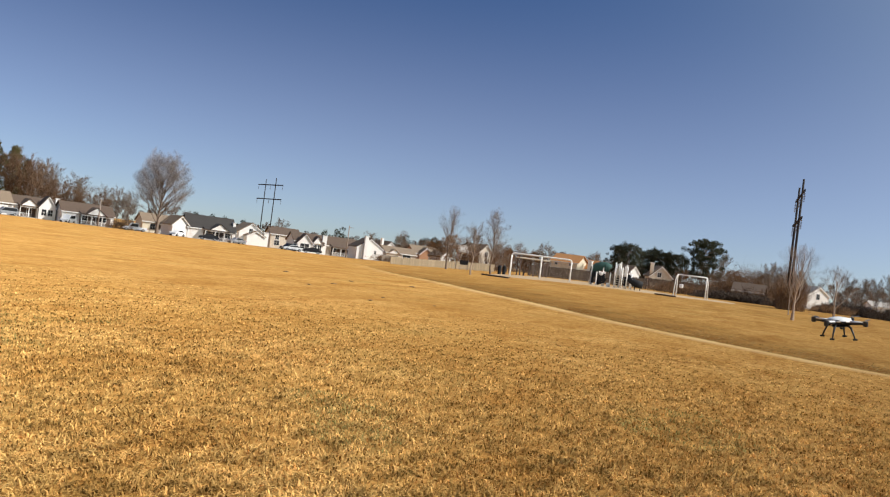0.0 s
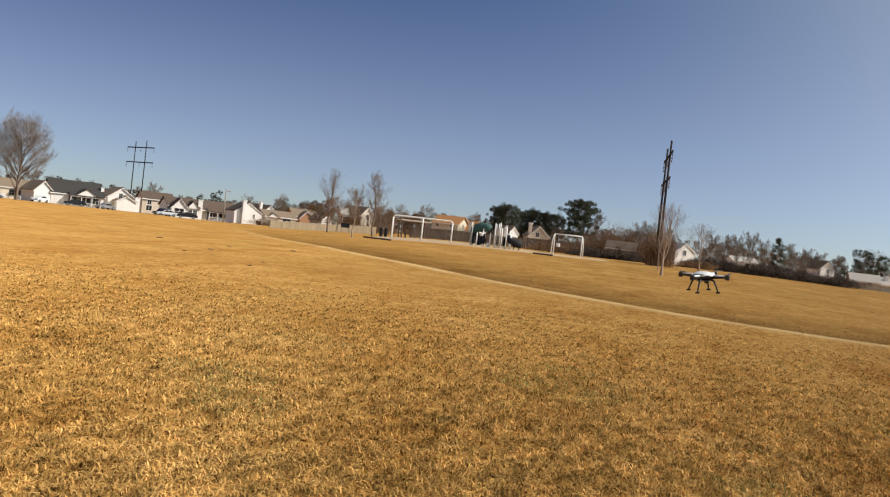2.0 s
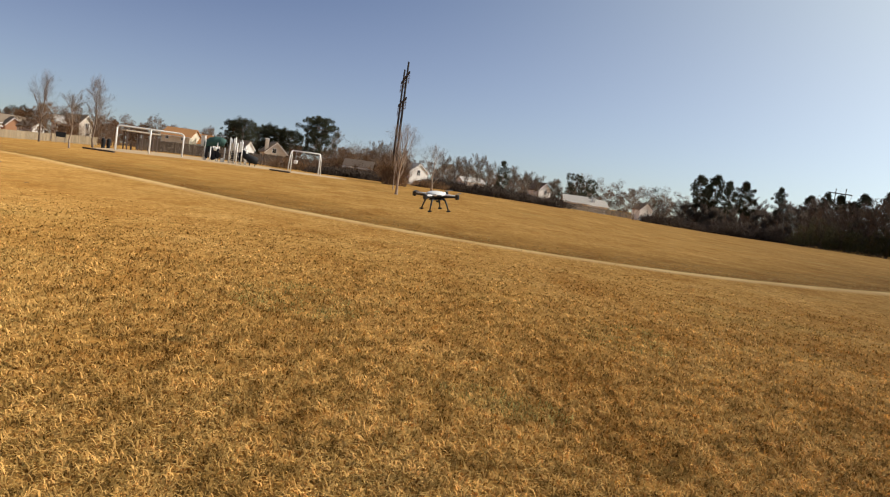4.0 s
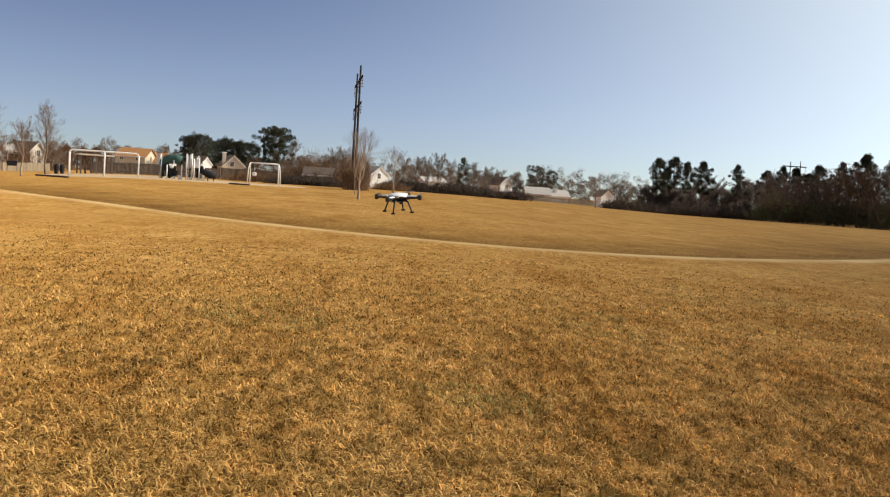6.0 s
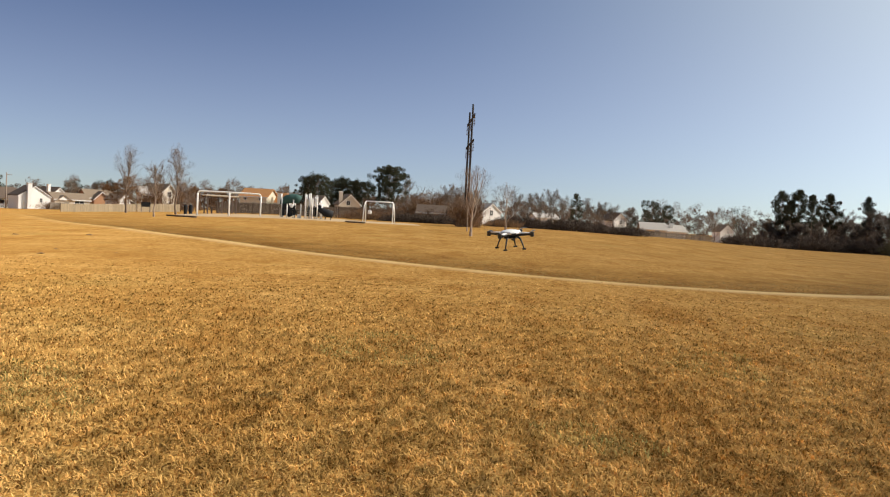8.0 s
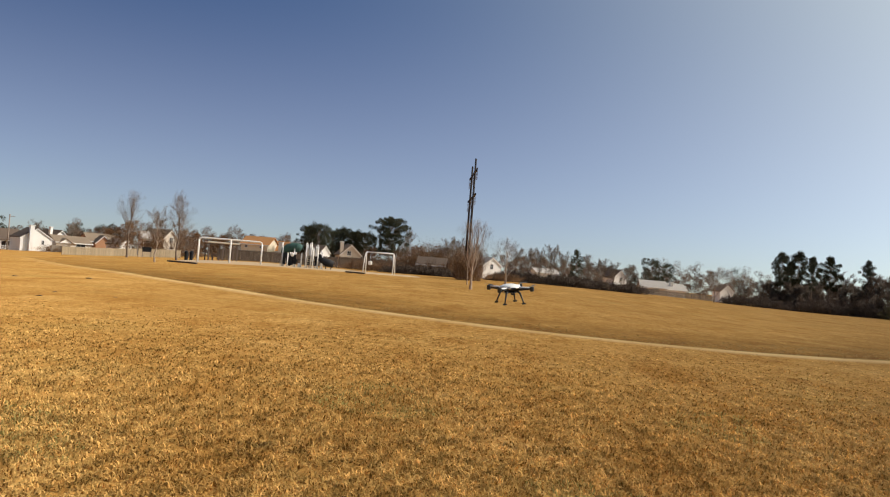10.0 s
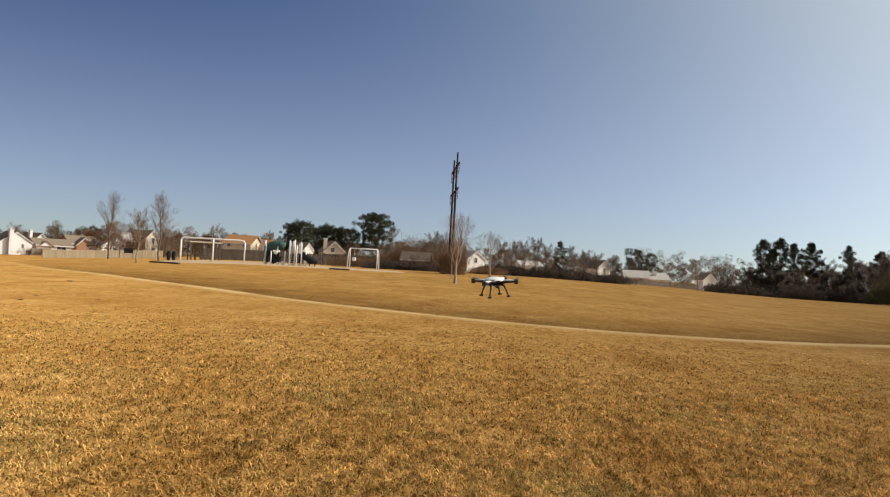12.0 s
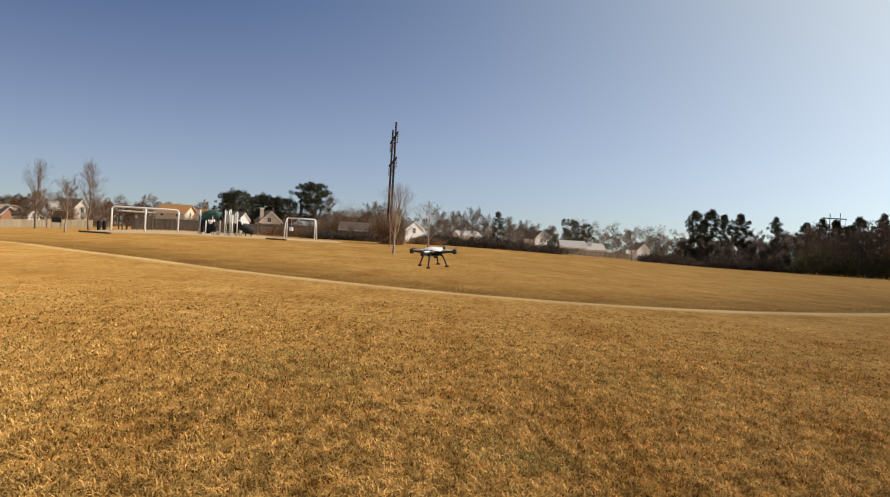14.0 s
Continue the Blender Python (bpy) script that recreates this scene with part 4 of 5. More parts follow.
house(stand(-2.35, 124, -6), "low outbuilding with grey-brown roof among brown brush", 3.7, 3.0, 1.55, 0.9, "brown_shade_wall", "brown_roof", windows=())
house(stand(5.4, 190, 20), "low pale house behind the hedge", 5.0, 6, 2.2, 0.9, "white_siding", "pale_roof", windows=((0.5, 0.9, 1.0, 1.0),))
house(stand(10.05, 226, 36), "pale gabled house with brown roof above the hedge", 4.2, 5, 3.4, 1.8, "white_siding", "brown_roof", gable_front=True, windows=((0.2, 2.4, 0.7, 0.9),))
house(stand(12.2, 205, 8), "low house with pale hipped roof behind a fence", 5.6, 7, 1.6, 1.5, "beige_siding", "pale_roof", windows=((0.8, 0.7, 1.0, 0.8),))
house(stand(13.6, 210, 20), "low house with pale roof and white chimney", 5.0, 7, 1.6, 1.4, "white_siding", "pale_roof", chimney=(-0.6, 2.0, 3.4, 0.7))
house(stand(16.65, 214, 36), "small white gabled house at the wood's edge", 3.6, 3.2, 2.7, 1.5, "white_siding", "tan_roof", gable_front=True, over=0.2)


# ------------------------------------------------------------ cars
def car(m, label, paint, kind="sedan"):
    """A parked car seen from its side; nose to -x."""
    ob = thing("car", m, label, "car")
    L, H, half = {"sedan": (4.6, 1.45, 0.88), "van": (4.8, 1.75, 0.95), "pickup": (5.4, 1.8, 0.97)}[kind]
    x0, x1 = -L / 2, L / 2
    low = [(x0, 0.35), (x1, 0.35), (x1, 0.85), (x1 - 0.15, 0.95), (x0 + 0.3, 0.92), (x0, 0.72)]
    body = prism(bmesh.new(), low, -half, half)
    bmesh.ops.bevel(body, geom=body.edges[:], offset=0.07, segments=2, affect="EDGES")
    part("body", body, M[paint], ob, smooth=False)
    cab = {"sedan": (x0 + 1.1, x0 + 1.9, x1 - 1.4, x1 - 0.5), "van": (x0 + 0.9, x0 + 1.8, x1 - 0.4, x1 - 0.1), "pickup": (x0 + 1.3, x0 + 1.9, x0 + 3.4, x0 + 3.6)}[kind]
    cb = prism(bmesh.new(), [(cab[0], 0.9), (cab[3], 0.9), (cab[2], H), (cab[1], H)], -half + 0.12, half - 0.12)
    bmesh.ops.bevel(cb, geom=cb.edges[:], offset=0.06, segments=2, affect="EDGES")
    part("cabin", cb, M[paint], ob)
    for s in (-1, 1):
        y = s * (half - 0.115)
        g = prism(bmesh.new(), [(cab[0] + 0.22, 0.98), (cab[3] - 0.22, 0.98), (cab[2] - 0.08, H - 0.12), (cab[1] + 0.08, H - 0.12)], min(y, y - s * 0.03) , max(y, y - s * 0.03) + 0.006)
        part("side_window", g, M["window"], ob)
        for wx in (x0 + 0.85, x1 - 0.9):
            ty = bmesh.new()
            tube(ty, [(wx, s * half - s * 0.2, 0.32), (wx, s * half + s * 0.02, 0.32)], 0.32, 14)
            w = part("wheel", ty, M["rubber"], ob)
            part("rim", T([(wx, s * half + s * 0.0, 0.32), (wx, s * half + s * 0.035, 0.32)], 0.2, 10), M["alloy"], w)
    part("headlight", B(x0 - 0.012, x0 + 0.1, -half + 0.1, -half + 0.4, 0.62, 0.76), M["trim"], ob)
    part("headlight", B(x0 - 0.012, x0 + 0.1, half - 0.4, half - 0.1, 0.62, 0.76), M["trim"], ob)
    for s in (-1, 1):
        part("tail_light", B(x1 - 0.1, x1 + 0.012, s * half - 0.14 - s * 0.15, s * half + 0.14 - s * 0.15, 0.68, 0.84), M["lamp_red"], ob)
    return ob


car(stand(-48.3, 207, 20), "silver sport utility car parked by a garage", "car_silver", "van")
car(stand(-44.95, 208, 70), "white minivan parked on a driveway", "car_white", "van")
car(stand(-41.15, 206, 8), "white pickup truck parked at the street", "car_white", "pickup")
car(stand(-38.6, 208, 60), "white car parked on a driveway", "car_white", "sedan")
car(stand(-36.7, 207, 4), "dark sedan parked in front of the porch", "car_dark", "sedan")
car(stand(-34.95, 210, 40), "silver car parked on a driveway", "car_silver", "sedan")
car(stand(-31.35, 206, 5), "white sedan parked at the street edge", "car_white", "sedan")
car(stand(-30.15, 206, 3), "dark sedan parked behind a white one", "car_dark", "sedan")
car(stand(-31.6, 214, 30), "dark car parked on a driveway", "car_dark", "van")

# ------------------------------------------------------------ utility poles
def h_frame(m, label, h, gap, arm, arms, sunk=0.3):
    """A transmission structure of two wooden poles with cross arms and insulator strings."""
    ob = thing("utility_pole", m, label, "utility pole")
    for s in (-1, 1):
        part("pole", T([(s * gap / 2, 0, -sunk), (s * gap / 2, 0, h * 0.5), (s * gap / 2, 0, h - (0.35 if s < 0 else 0))], [0.16, 0.135, 0.11], 10), M["pole_wood"], ob, smooth=True)
    for z in arms:
        ar = part("cross_arm", B(-arm / 2, arm / 2, -0.065, 0.065, z - 0.14, z + 0.14, 0.02), M["pole_wood"], ob)
        for x in (-arm / 2 + 0.2, 0, arm / 2 - 0.2):
            ins = bmesh.new()
            for k in range(6):
                tube(ins, [(x, 0.0, z - 0.3 - k * 0.17), (x, 0.0, z - 0.36 - k * 0.17)], [0.13, 0.05], 8)
            tube(ins, [(x, 0.0, z - 0.14), (x, 0.0, z - 1.3)], 0.02, 5)
            part("insulator", ins, M["insulator"], ar)
    return ob


h_frame(stand(0.0, 105, -86.0), "tall dark wooden two-pole transmission structure with cross arms", 14.6, 5.0, 12.0, (12.95, 10.0))
h_frame(stand(-33.3, 240, -58), "dark wooden two-pole transmission structure behind the houses", 19.0, 5.0, 12.5, (17.1, 13.2))
h_frame(stand(27.9, 262, 30), "dark wooden two-pole transmission structure beyond the woods", 17.2, 3.0, 6.8, (15.6, 12.2))


def street_pole(heading, d, h, label):
    ob = thing("street_pole", stand(heading, d), label, "pole")
    part("shaft", T([(0, 0, -0.2), (0, 0, h)], [0.15, 0.10], 8), M["grey_pole"], ob, smooth=True)
    part("bracket", B(-0.06, 1.0, -0.05, 0.05, h - 0.5, h - 0.4), M["grey_pole"], ob)
    return ob


street_pole(-43.26, 196, 6.0, "thin pale street pole by the road")
street_pole(-27.96, 196, 7.4, "thin weathered street pole by the road")

# ------------------------------------------------------------ single trees
bare_tree(stand(-39.85, 198), 18.0, 4, "large round-crowned leafless oak beside the street", "bark", "grey_twig", clear=0.13, wide=0.46, limbs=34, thick=0.018, fork=(13, 10, 6), rise=0.8, twig_scale=1.0, broad=0.34, fan=0.75)
bare_tree(stand(-21.45, 112), 8.6, 7, "slender leafless tree by the wooden fence", clear=0.3, wide=0.34, limbs=16, thick=0.014, fork=(7, 6, 4), rise=2.4, group="park trees", twig_scale=0.5, broad=0.22)
bare_tree(stand(-19.86, 90), 6.0, 9, "slender pale leafless tree at the playground edge", "pale_bark", clear=0.36, wide=0.32, limbs=12, thick=0.014, fork=(7, 7, 4), rise=2.4, group="park trees", twig_scale=0.6)
bare_tree(stand(-18.6, 101), 7.7, 12, "leafless tree by the playground", clear=0.28, wide=0.36, limbs=16, thick=0.014, fork=(8, 7, 4), rise=2.4, group="park trees", twig_scale=0.55, broad=0.24)
bare_tree(stand(0.4, 68), 5.4, 15, "young leafless tree with pale trunk and spreading crown", "pale_bark", "twig", 0.3, 0.56, 14, 0.021, (6, 6, 4), 1.9, "park trees", 0.42)
bare_tree(stand(0.15, 80), 4.0, 16, "slim pale leafless tree", "pale_bark", "twig", 0.36, 0.34, 10, 0.013, (6, 6, 3), 2.1, "park trees", 0.5)
bare_tree(stand(2.7, 77), 4.6, 18, "young leafless tree with narrow crown", "pale_bark", "twig", 0.3, 0.46, 11, 0.018, (6, 6, 4), 2.0, "park trees", 0.42)
bare_tree(stand(-4.0, 142), 7.2, 21, "leafless tree beside the large pine", "bark", "twig", 0.2, 0.4, 11, 0.015, (10, 9, 3), 1.3, "", 1.1)
bare_tree(stand(15.9, 150), 5.8, 23, "bare tree in front of the far fence", "bark", "twig", 0.2, 0.4, 10, 0.015, (10, 9, 3), 1.3, "", 1.1)
bare_tree(stand(-15.2, 235), 9.0, 26, "broad leafless tree behind the houses", "bark", "twig", 0.2, 0.4, 10, 0.015, (10, 9, 3), 1.3, "", 1.6)
bare_tree(stand(-12.1, 240), 8.0, 28, "broad leafless tree behind the houses", "bark", "red_twig", 0.2, 0.4, 10, 0.015, (10, 9, 3), 1.3, "", 1.6)
bare_tree(stand(-32.2, 250), 8.8, 29, "round leafless tree behind the roofs", "bark", "twig", 0.2, 0.4, 10, 0.015, (10, 9, 3), 1.3, "", 1.6)
grey = bare_tree(stand(-44.7, 262), 15.0, 31, "tall grey leafless tree behind the houses", "bark", "twig", 0.25, 0.32, 15, 0.014, (7, 7, 4), 1.3, "trees behind the houses", 2.2)
for hd, d, s in ((-43.0, 255, 0.82), (-42.2, 262, 0.85), (-41.6, 258, 0.78), (-46.2, 268, 1.15), (-46.8, 262, 1.2), (-26.6, 265, 0.62), (-24.6, 270, 0.62)):
    copy_thing(grey, stand(hd, d, hd * 41, 0, s))

# belt of bare trees along the hedge
hedge_tree = bare_tree(stand(4.9, 128), 5.4, 33, "leafless tree in the hedge row", "bark", "twig", 0.12, 0.4, 13, 0.013, (8, 7, 4), 2.2, "hedge row trees", 0.85)
for hd, d, s in ((4.1, 134, 0.88), (5.6, 131, 1.0), (6.4, 138, 0.9), (8.0, 133, 0.85), (8.9, 136, 0.8), (9.6, 131, 0.72), (10.6, 134, 0.7), (-1.3, 131, 0.95), (-0.6, 138, 1.05), (0.7, 135, 0.9), (3.3, 140, 0.9)):
    copy_thing(hedge_tree, stand(hd, d, hd * 53, 0, s * 1.15))
wood_tree = bare_tree(stand(22.6, 178), 8.0, 35, "dark leafless tree at the edge of the woods", "bark", "dark_twig", 0.12, 0.36, 15, 0.014, (10, 8, 3), 1.6, "trees at the wood's edge", 1.5)
for hd, d, s in ((17.6, 172, 0.6), (18.6, 176, 0.68), (23.4, 182, 1.05), (25.0, 176, 1.05), (26.0, 172, 1.0), (26.9, 165, 1.1), (27.7, 162, 1.0), (28.6, 160, 1.05), (29.3, 156, 1.1), (30.0, 152, 1.15), (30.9, 150, 1.25), (31.6, 149, 1.2), (32.3, 148, 1.25), (33.6, 146, 1.3), (35.2, 145, 1.3)):
    copy_thing(wood_tree, stand(hd, d, hd * 53, 0, s))

# pines
pine(stand(-5.2, 140), 8.7, 41, "large dark green pine with domed crown", 0.3, 0.36, 112, per=170, puff=1.2, dome=True)
dark = pine(stand(-9.95, 200), 9.4, 43, "round dark pine behind the playground", 0.24, 0.34, 120, group="pines behind the playground", per=120, puff=1.45, dome=True)
for hd, d, s in ((-10.6, 204, 0.95), (-9.0, 206, 0.9), (-8.3, 208, 0.98), (-7.6, 206, 0.92), (-6.9, 204, 0.9)):
    copy_thing(dark, stand(hd, d, hd * 77, 0, s))
tall = pine(stand(19.75, 178), 11.2, 47, "tall open-crowned pine at the edge of the woods", 0.4, 0.165, 50, group="pines at the wood's edge", per=120, puff=1.05)
slim = pine(stand(21.5, 182), 11.0, 48, "slender open-crowned pine at the edge of the woods", 0.42, 0.145, 46, group="pines at the wood's edge", per=120, puff=1.05)
for k, (hd, d, s) in enumerate(((20.7, 180, 1.05), (20.3, 188, 0.92), (22.5, 176, 0.98), (24.6, 178, 0.98), (26.3, 186, 0.92), (27.2, 176, 0.98), (28.0, 168, 0.9), (28.7, 172, 0.85), (29.3, 166, 0.95), (30.6, 160, 1.0), (31.8, 158, 1.1), (33.2, 156, 1.05), (34.6, 156, 1.1))):
    copy_thing(slim if k % 2 else tall, stand(hd, d, hd * 61, 0, s))
pine(stand(7.2, 131), 5.8, 51, "narrow dark evergreen in the hedge row", 0.15, 0.16, 40)
pine(stand(12.0, 240), 9.4, 53, "dark pine cluster beyond the houses", 0.25, 0.4, 50, per=170, puff=1.5, dome=True)
pine(stand(13.0, 244), 8.8, 55, "round dark pine beyond the houses", 0.3, 0.3, 36, per=170, puff=1.5, dome=True)
leftpine = pine(stand(-48.2, 262), 19.0, 57, "tall olive-green pine behind the houses", 0.25, 0.15, 60, "olive_needle", "pines behind the houses", per=150)
for hd, d, s in ((-47.5, 270, 0.86), (-49.3, 266, 1.06), (-50.6, 262, 1.02), (-52.2, 268, 1.0), (-54.0, 265, 1.0)):
    copy_thing(leftpine, stand(hd, d, hd * 33, 0, s))
russet = bare_tree(stand(-47.4, 245), 17.0, 59, "tall russet leafless tree behind the houses", "bark", "red_twig", 0.15, 0.26, 20, 0.014, (10, 8, 5), 1.5, "russet trees behind the houses", 2.0)
for hd, d, s in ((-48.2, 250, 1.08), (-46.7, 252, 0.98), (-46.0, 246, 0.72), (-45.3, 250, 0.66), (-44.5, 248, 0.6), (-43.7, 252, 0.55), (-42.9, 250, 0.5)):
    copy_thing(russet, stand(hd, d, hd * 47, 0, s))

# oaks that keep their dead leaves
oak = pine(stand(-21.35, 168), 6.3, 91, "round russet oak holding its dead leaves", 0.16, 0.42, 70, "dead_leaf", "russet oaks behind the fence", "oak_tree", 110, 1.6, True)
for hd, d, s in ((-22.1, 174, 0.85), (-17.6, 232, 1.0), (-16.8, 238, 0.9), (-15.9, 235, 0.95), (-22.6, 262, 1.15), (-6.3, 172, 0.7), (-3.4, 150, 0.75), (-1.6, 152, 0.8), (-0.6, 156, 0.7)):
    copy_thing(oak, stand(hd, d, hd * 71, 0, s))

# thickets, too dense to count
thicket("brush", stand(-2.4, 136), 12.0, 6, 4.9, 61, "tangled russet brush below the utility pole", "red_twig", 230, 3)
thicket("brush", stand(-2.6, 119), 8.0, 2.0, 2.3, 76, "thin brown brush before the outbuilding", "brown_wood", 60, 2)
thicket("brush", stand(0.2, 100), 3.0, 3, 3.8, 62, "tall russet brush at the pole's foot", "red_twig", 100, 1)
thicket("hedge_row", stand(-2.8, 116), 9.6, 2.5, 1.35, 75, "dark low hedge below the brown brush", "hedge_twig", 170, 3, "dark_leaf")
thicket("brush", stand(2.6, 122), 3.4, 3, 1.5, 63, "low dark brush", "dark_twig", 50, 3)
thicket("hedge_row", stand(5.6, 126), 17.5, 4, 1.9, 64, "dark leafless hedge row along the field", "hedge_twig", 300, 2, "dark_leaf")
thicket("hedge_row", stand(10.0, 132), 7.0, 4, 1.8, 65, "dark leafless hedge row along the field", "hedge_twig", 120, 2, "dark_leaf")
thicket("brush", stand(18.3, 168), 10, 4, 2.6, 66, "low dark brush at the wood's edge", "dark_twig", 90, 5, "dark_leaf")
thicket("undergrowth", stand(23.2, 170), 18, 6, 3.4, 67, "dense dark undergrowth below the pines", "dark_twig", 200, 6, "dark_leaf")
thicket("undergrowth", stand(29.5, 152), 20, 8, 6.5, 68, "dense dark brush with evergreen leaves at the woods edge", "dark_twig", 220, 9, "olive_needle")
thicket("undergrowth", stand(36.0, 148), 18, 8, 7.0, 69, "dense dark brush with evergreen leaves at the woods edge", "dark_twig", 160, 9, "olive_needle")
thicket("brush", stand(-6.3, 122), 7, 3, 2.2, 70, "brown brush behind the playground", "red_twig", 110, 1)
thicket("brush", stand(-19.0, 160), 9, 5, 5.0, 71, "russet leafless brush beyond the fence", "red_twig", 110, 1)
thicket("brush", stand(-25.4, 200), 6, 3, 1.7, 72, "brown shrubs beside the white house", "red_twig", 40, 3)
thicket("brush", stand(-41.9, 206), 5, 3, 2.6, 73, "dark shrubs beside the driveway", "dark_twig", 40, 3)
thicket("brush", stand(-31.0, 218), 5, 3, 3.4, 74, "dark shrubs before the house", "dark_twig", 40, 3)


# ------------------------------------------------------------ fences
def fence(heading0, heading1, d0, d1, h, mat, label, board=0.15, gap=0.02):
    """A board fence between two places: posts, rails and boards."""
    x0, y0 = polar(heading0, d0)
    x1, y1 = polar(heading1, d1)
    length, turn = math.hypot(x1 - x0, y1 - y0), math.atan2(y1 - y0, x1 - x0)
    ob = thing("fence", Matrix.Translation((x0, y0, 0)) @ Matrix.Rotation(turn, 4, "Z"), label, "fence")
    rng = random.Random(int(length * 10))
    zg = lambda s: ground_z(x0 + (x1 - x0) * s / length, y0 + (y1 - y0) * s / length)
    n = int(length / 2.4)
    for i in range(n + 1):
        s = length * i / n
        part("post", B(s - 0.05, s + 0.05, 0.02, 0.12, zg(s) - 0.3, zg(s) + h + 0.06), M[mat], ob)
    for i in range(n):
        s0, s1 = length * i / n + 0.052, length * (i + 1) / n - 0.052
        for z in (0.35, h - 0.3):
            part("rail", B(s0, s1, 0.03, 0.07, zg(s0) + z, zg(s0) + z + 0.09), M[mat], ob)
    boards = bmesh.new()
    s = 0.0
    while s < length - board:
        z = zg(s)
        box(boards, s, s + board, 0.0, 0.018, z + 0.04, z + h + rng.uniform(-0.03, 0.03))
        s += board + gap
    tagged(part("boarding", boards, M[mat], ob), kind="stuff")
    return ob


fence(-25.0, -20.9, 122, 130, 1.1, "tan_fence", "tan wooden board fence behind the field")
fence(-20.8, -18.4, 126, 130, 1.15, "tan_fence", "light wooden board fence beside the playground")
fence(-16.2, -8.6, 122, 128, 1.55, "dark_fence", "dark weathered board fence behind the playground")
fence(-8.5, -4.2, 128, 130, 1.7, "dark_fence", "dark weathered board fence behind the playground")
fence(11.2, 15.9, 182, 194, 1.15, "grey_fence", "grey weathered board fence at the field's far side", 0.14, 0.07)
fence(-25.6, -24.6, 198, 200, 1.5, "grey_fence", "low grey fence beside the white house")


# ------------------------------------------------------------ playground
def slab(name, heading, d, w, deep, mat, label, category, turn=0.0):
    """Loose surface laid on the ground in a rounded patch."""
    m = stand(heading, d, turn)
    verts, faces = [], []
    n, rings = 40, 5
    for j in range(rings + 1):
        for k in range(n):
            a = 2 * math.pi * k / n
            c, s = math.cos(a), math.sin(a)
            q = (abs(c) ** 4 + abs(s) ** 4) ** -0.25 * (j / rings)
            p = m @ Vector((c * q * w / 2, s * q * deep / 2, 0))
            verts.append((p.x, p.y, ground_z(p.x, p.y) + (0.05 if j < rings else -0.02)))
    for j in range(rings):
        for k in range(n):
            faces.append((j * n + k, j * n + (k + 1) % n, (j + 1) * n + (k + 1) % n, (j + 1) * n + k))
    return tagged(new(name, mesh_of(name, verts, faces, mat, True)), label, category, kind="structure")


slab("playground_surface", -12.8, 100, 22, 18, M["mulch"], "pale wood-mulch playground surface", "mulch bed")
slab("playground_surface", -5.4, 96, 8.5, 9, M["mulch"], "pale wood-mulch patch under the toddler swing frame", "mulch bed")


def border(heading0, d0, heading1, d1, label):
    x0, y0 = polar(heading0, d0)
    x1, y1 = polar(heading1, d1)
    length = math.hypot(x1 - x0, y1 - y0)
    ob = thing("timber_border", Matrix.Translation((x0, y0, 0)) @ Matrix.Rotation(math.atan2(y1 - y0, x1 - x0), 4, "Z"), label, "timber edging")
    n = max(1, round(length / 2.4))
    for i in range(n):
        s0, s1 = length * i / n, length * (i + 1) / n - 0.02
        z = min(ground_z(x0 + (x1 - x0) * s / length, y0 + (y1 - y0) * s / length) for s in (s0, s1))
        part("timber", B(s0, s1, -0.1, 0.1, z - 0.1, z + 0.16, 0.015), M["timber"], ob)
    return ob


border(-19.1, 93, -17.4, 87.5, "dark timber edging of the playground")
border(-8.0, 90.5, -6.7, 89, "dark timber edging of the toddler swing bay")


def swing_set(m):
    ob = thing("swing_set", m, "white steel two-bay swing set on mulch", "swing set")
    h, w, bow = 2.55, 6.6, 0.3
    beam = [(-w / 2, 0, h - bow), (-w / 2 + 0.06, 0, h - bow * 0.45), (-w / 2 + bow * 0.5, 0, h - 0.05), (-w / 2 + bow, 0, h)]
    part("top_beam", T(beam + [(-x, y, z) for x, y, z in beam[::-1]], 0.09, 10), M["white_steel"], ob, smooth=True)
    for x in (-w / 2, 0, w / 2):
        z = h - bow if x else h - 0.05
        if x:
            part("leg_joint", T([(x, 0, z + 0.06), (x, 0, z - 0.12)], 0.11, 10), M["white_steel"], ob, smooth=True)
        for s in (-1, 1):
            part("leg", T([(x, s * 0.03, z), (x, s * 0.22, z - 0.5), (x, s * 0.55, -0.1)], 0.08, 8), M["white_steel"], ob, smooth=True)
    return ob


swing_set(stand(-15.45, 95, -2))


def toddler_frame(m):
    """Two arched frames joined by a beam."""
    ob = thing("toddler_swing_frame", m, "white arched steel frame of a toddler swing", "swing frame")
    h, w = 2.35, 2.9
    for x in (-w / 2, w / 2):
        for s in (-1, 1):
            part("leg", T([(x, 0, h), (x + (0.1 if x > 0 else -0.1), s * 0.2, h - 0.12), (x + (0.16 if x > 0 else -0.16), s * 0.5, h - 0.6), (x + (0.2 if x > 0 else -0.2), s * 0.85, -0.1)], 0.06, 8), M["white_steel"], ob, smooth=True)
    part("top_beam", T([(-w / 2, 0, h), (w / 2, 0, h)], 0.065, 10), M["white_steel"], ob, smooth=True)
    sw = bmesh.new()
    for y in (-0.12, 0.12):
        tube(sw, [(-1.05, y, h - 0.06), (-1.05, y, 1.35)], 0.012, 5)
    part("chain", sw, M["alloy"], ob)
    bk = bmesh.new()
    box(bk, -1.25, -0.85, -0.16, 0.16, 0.95, 1.35, 0.05)
    part("bucket_seat", bk, M["white_steel"], ob)
    return ob


toddler_frame(stand(-5.8, 95, -9))


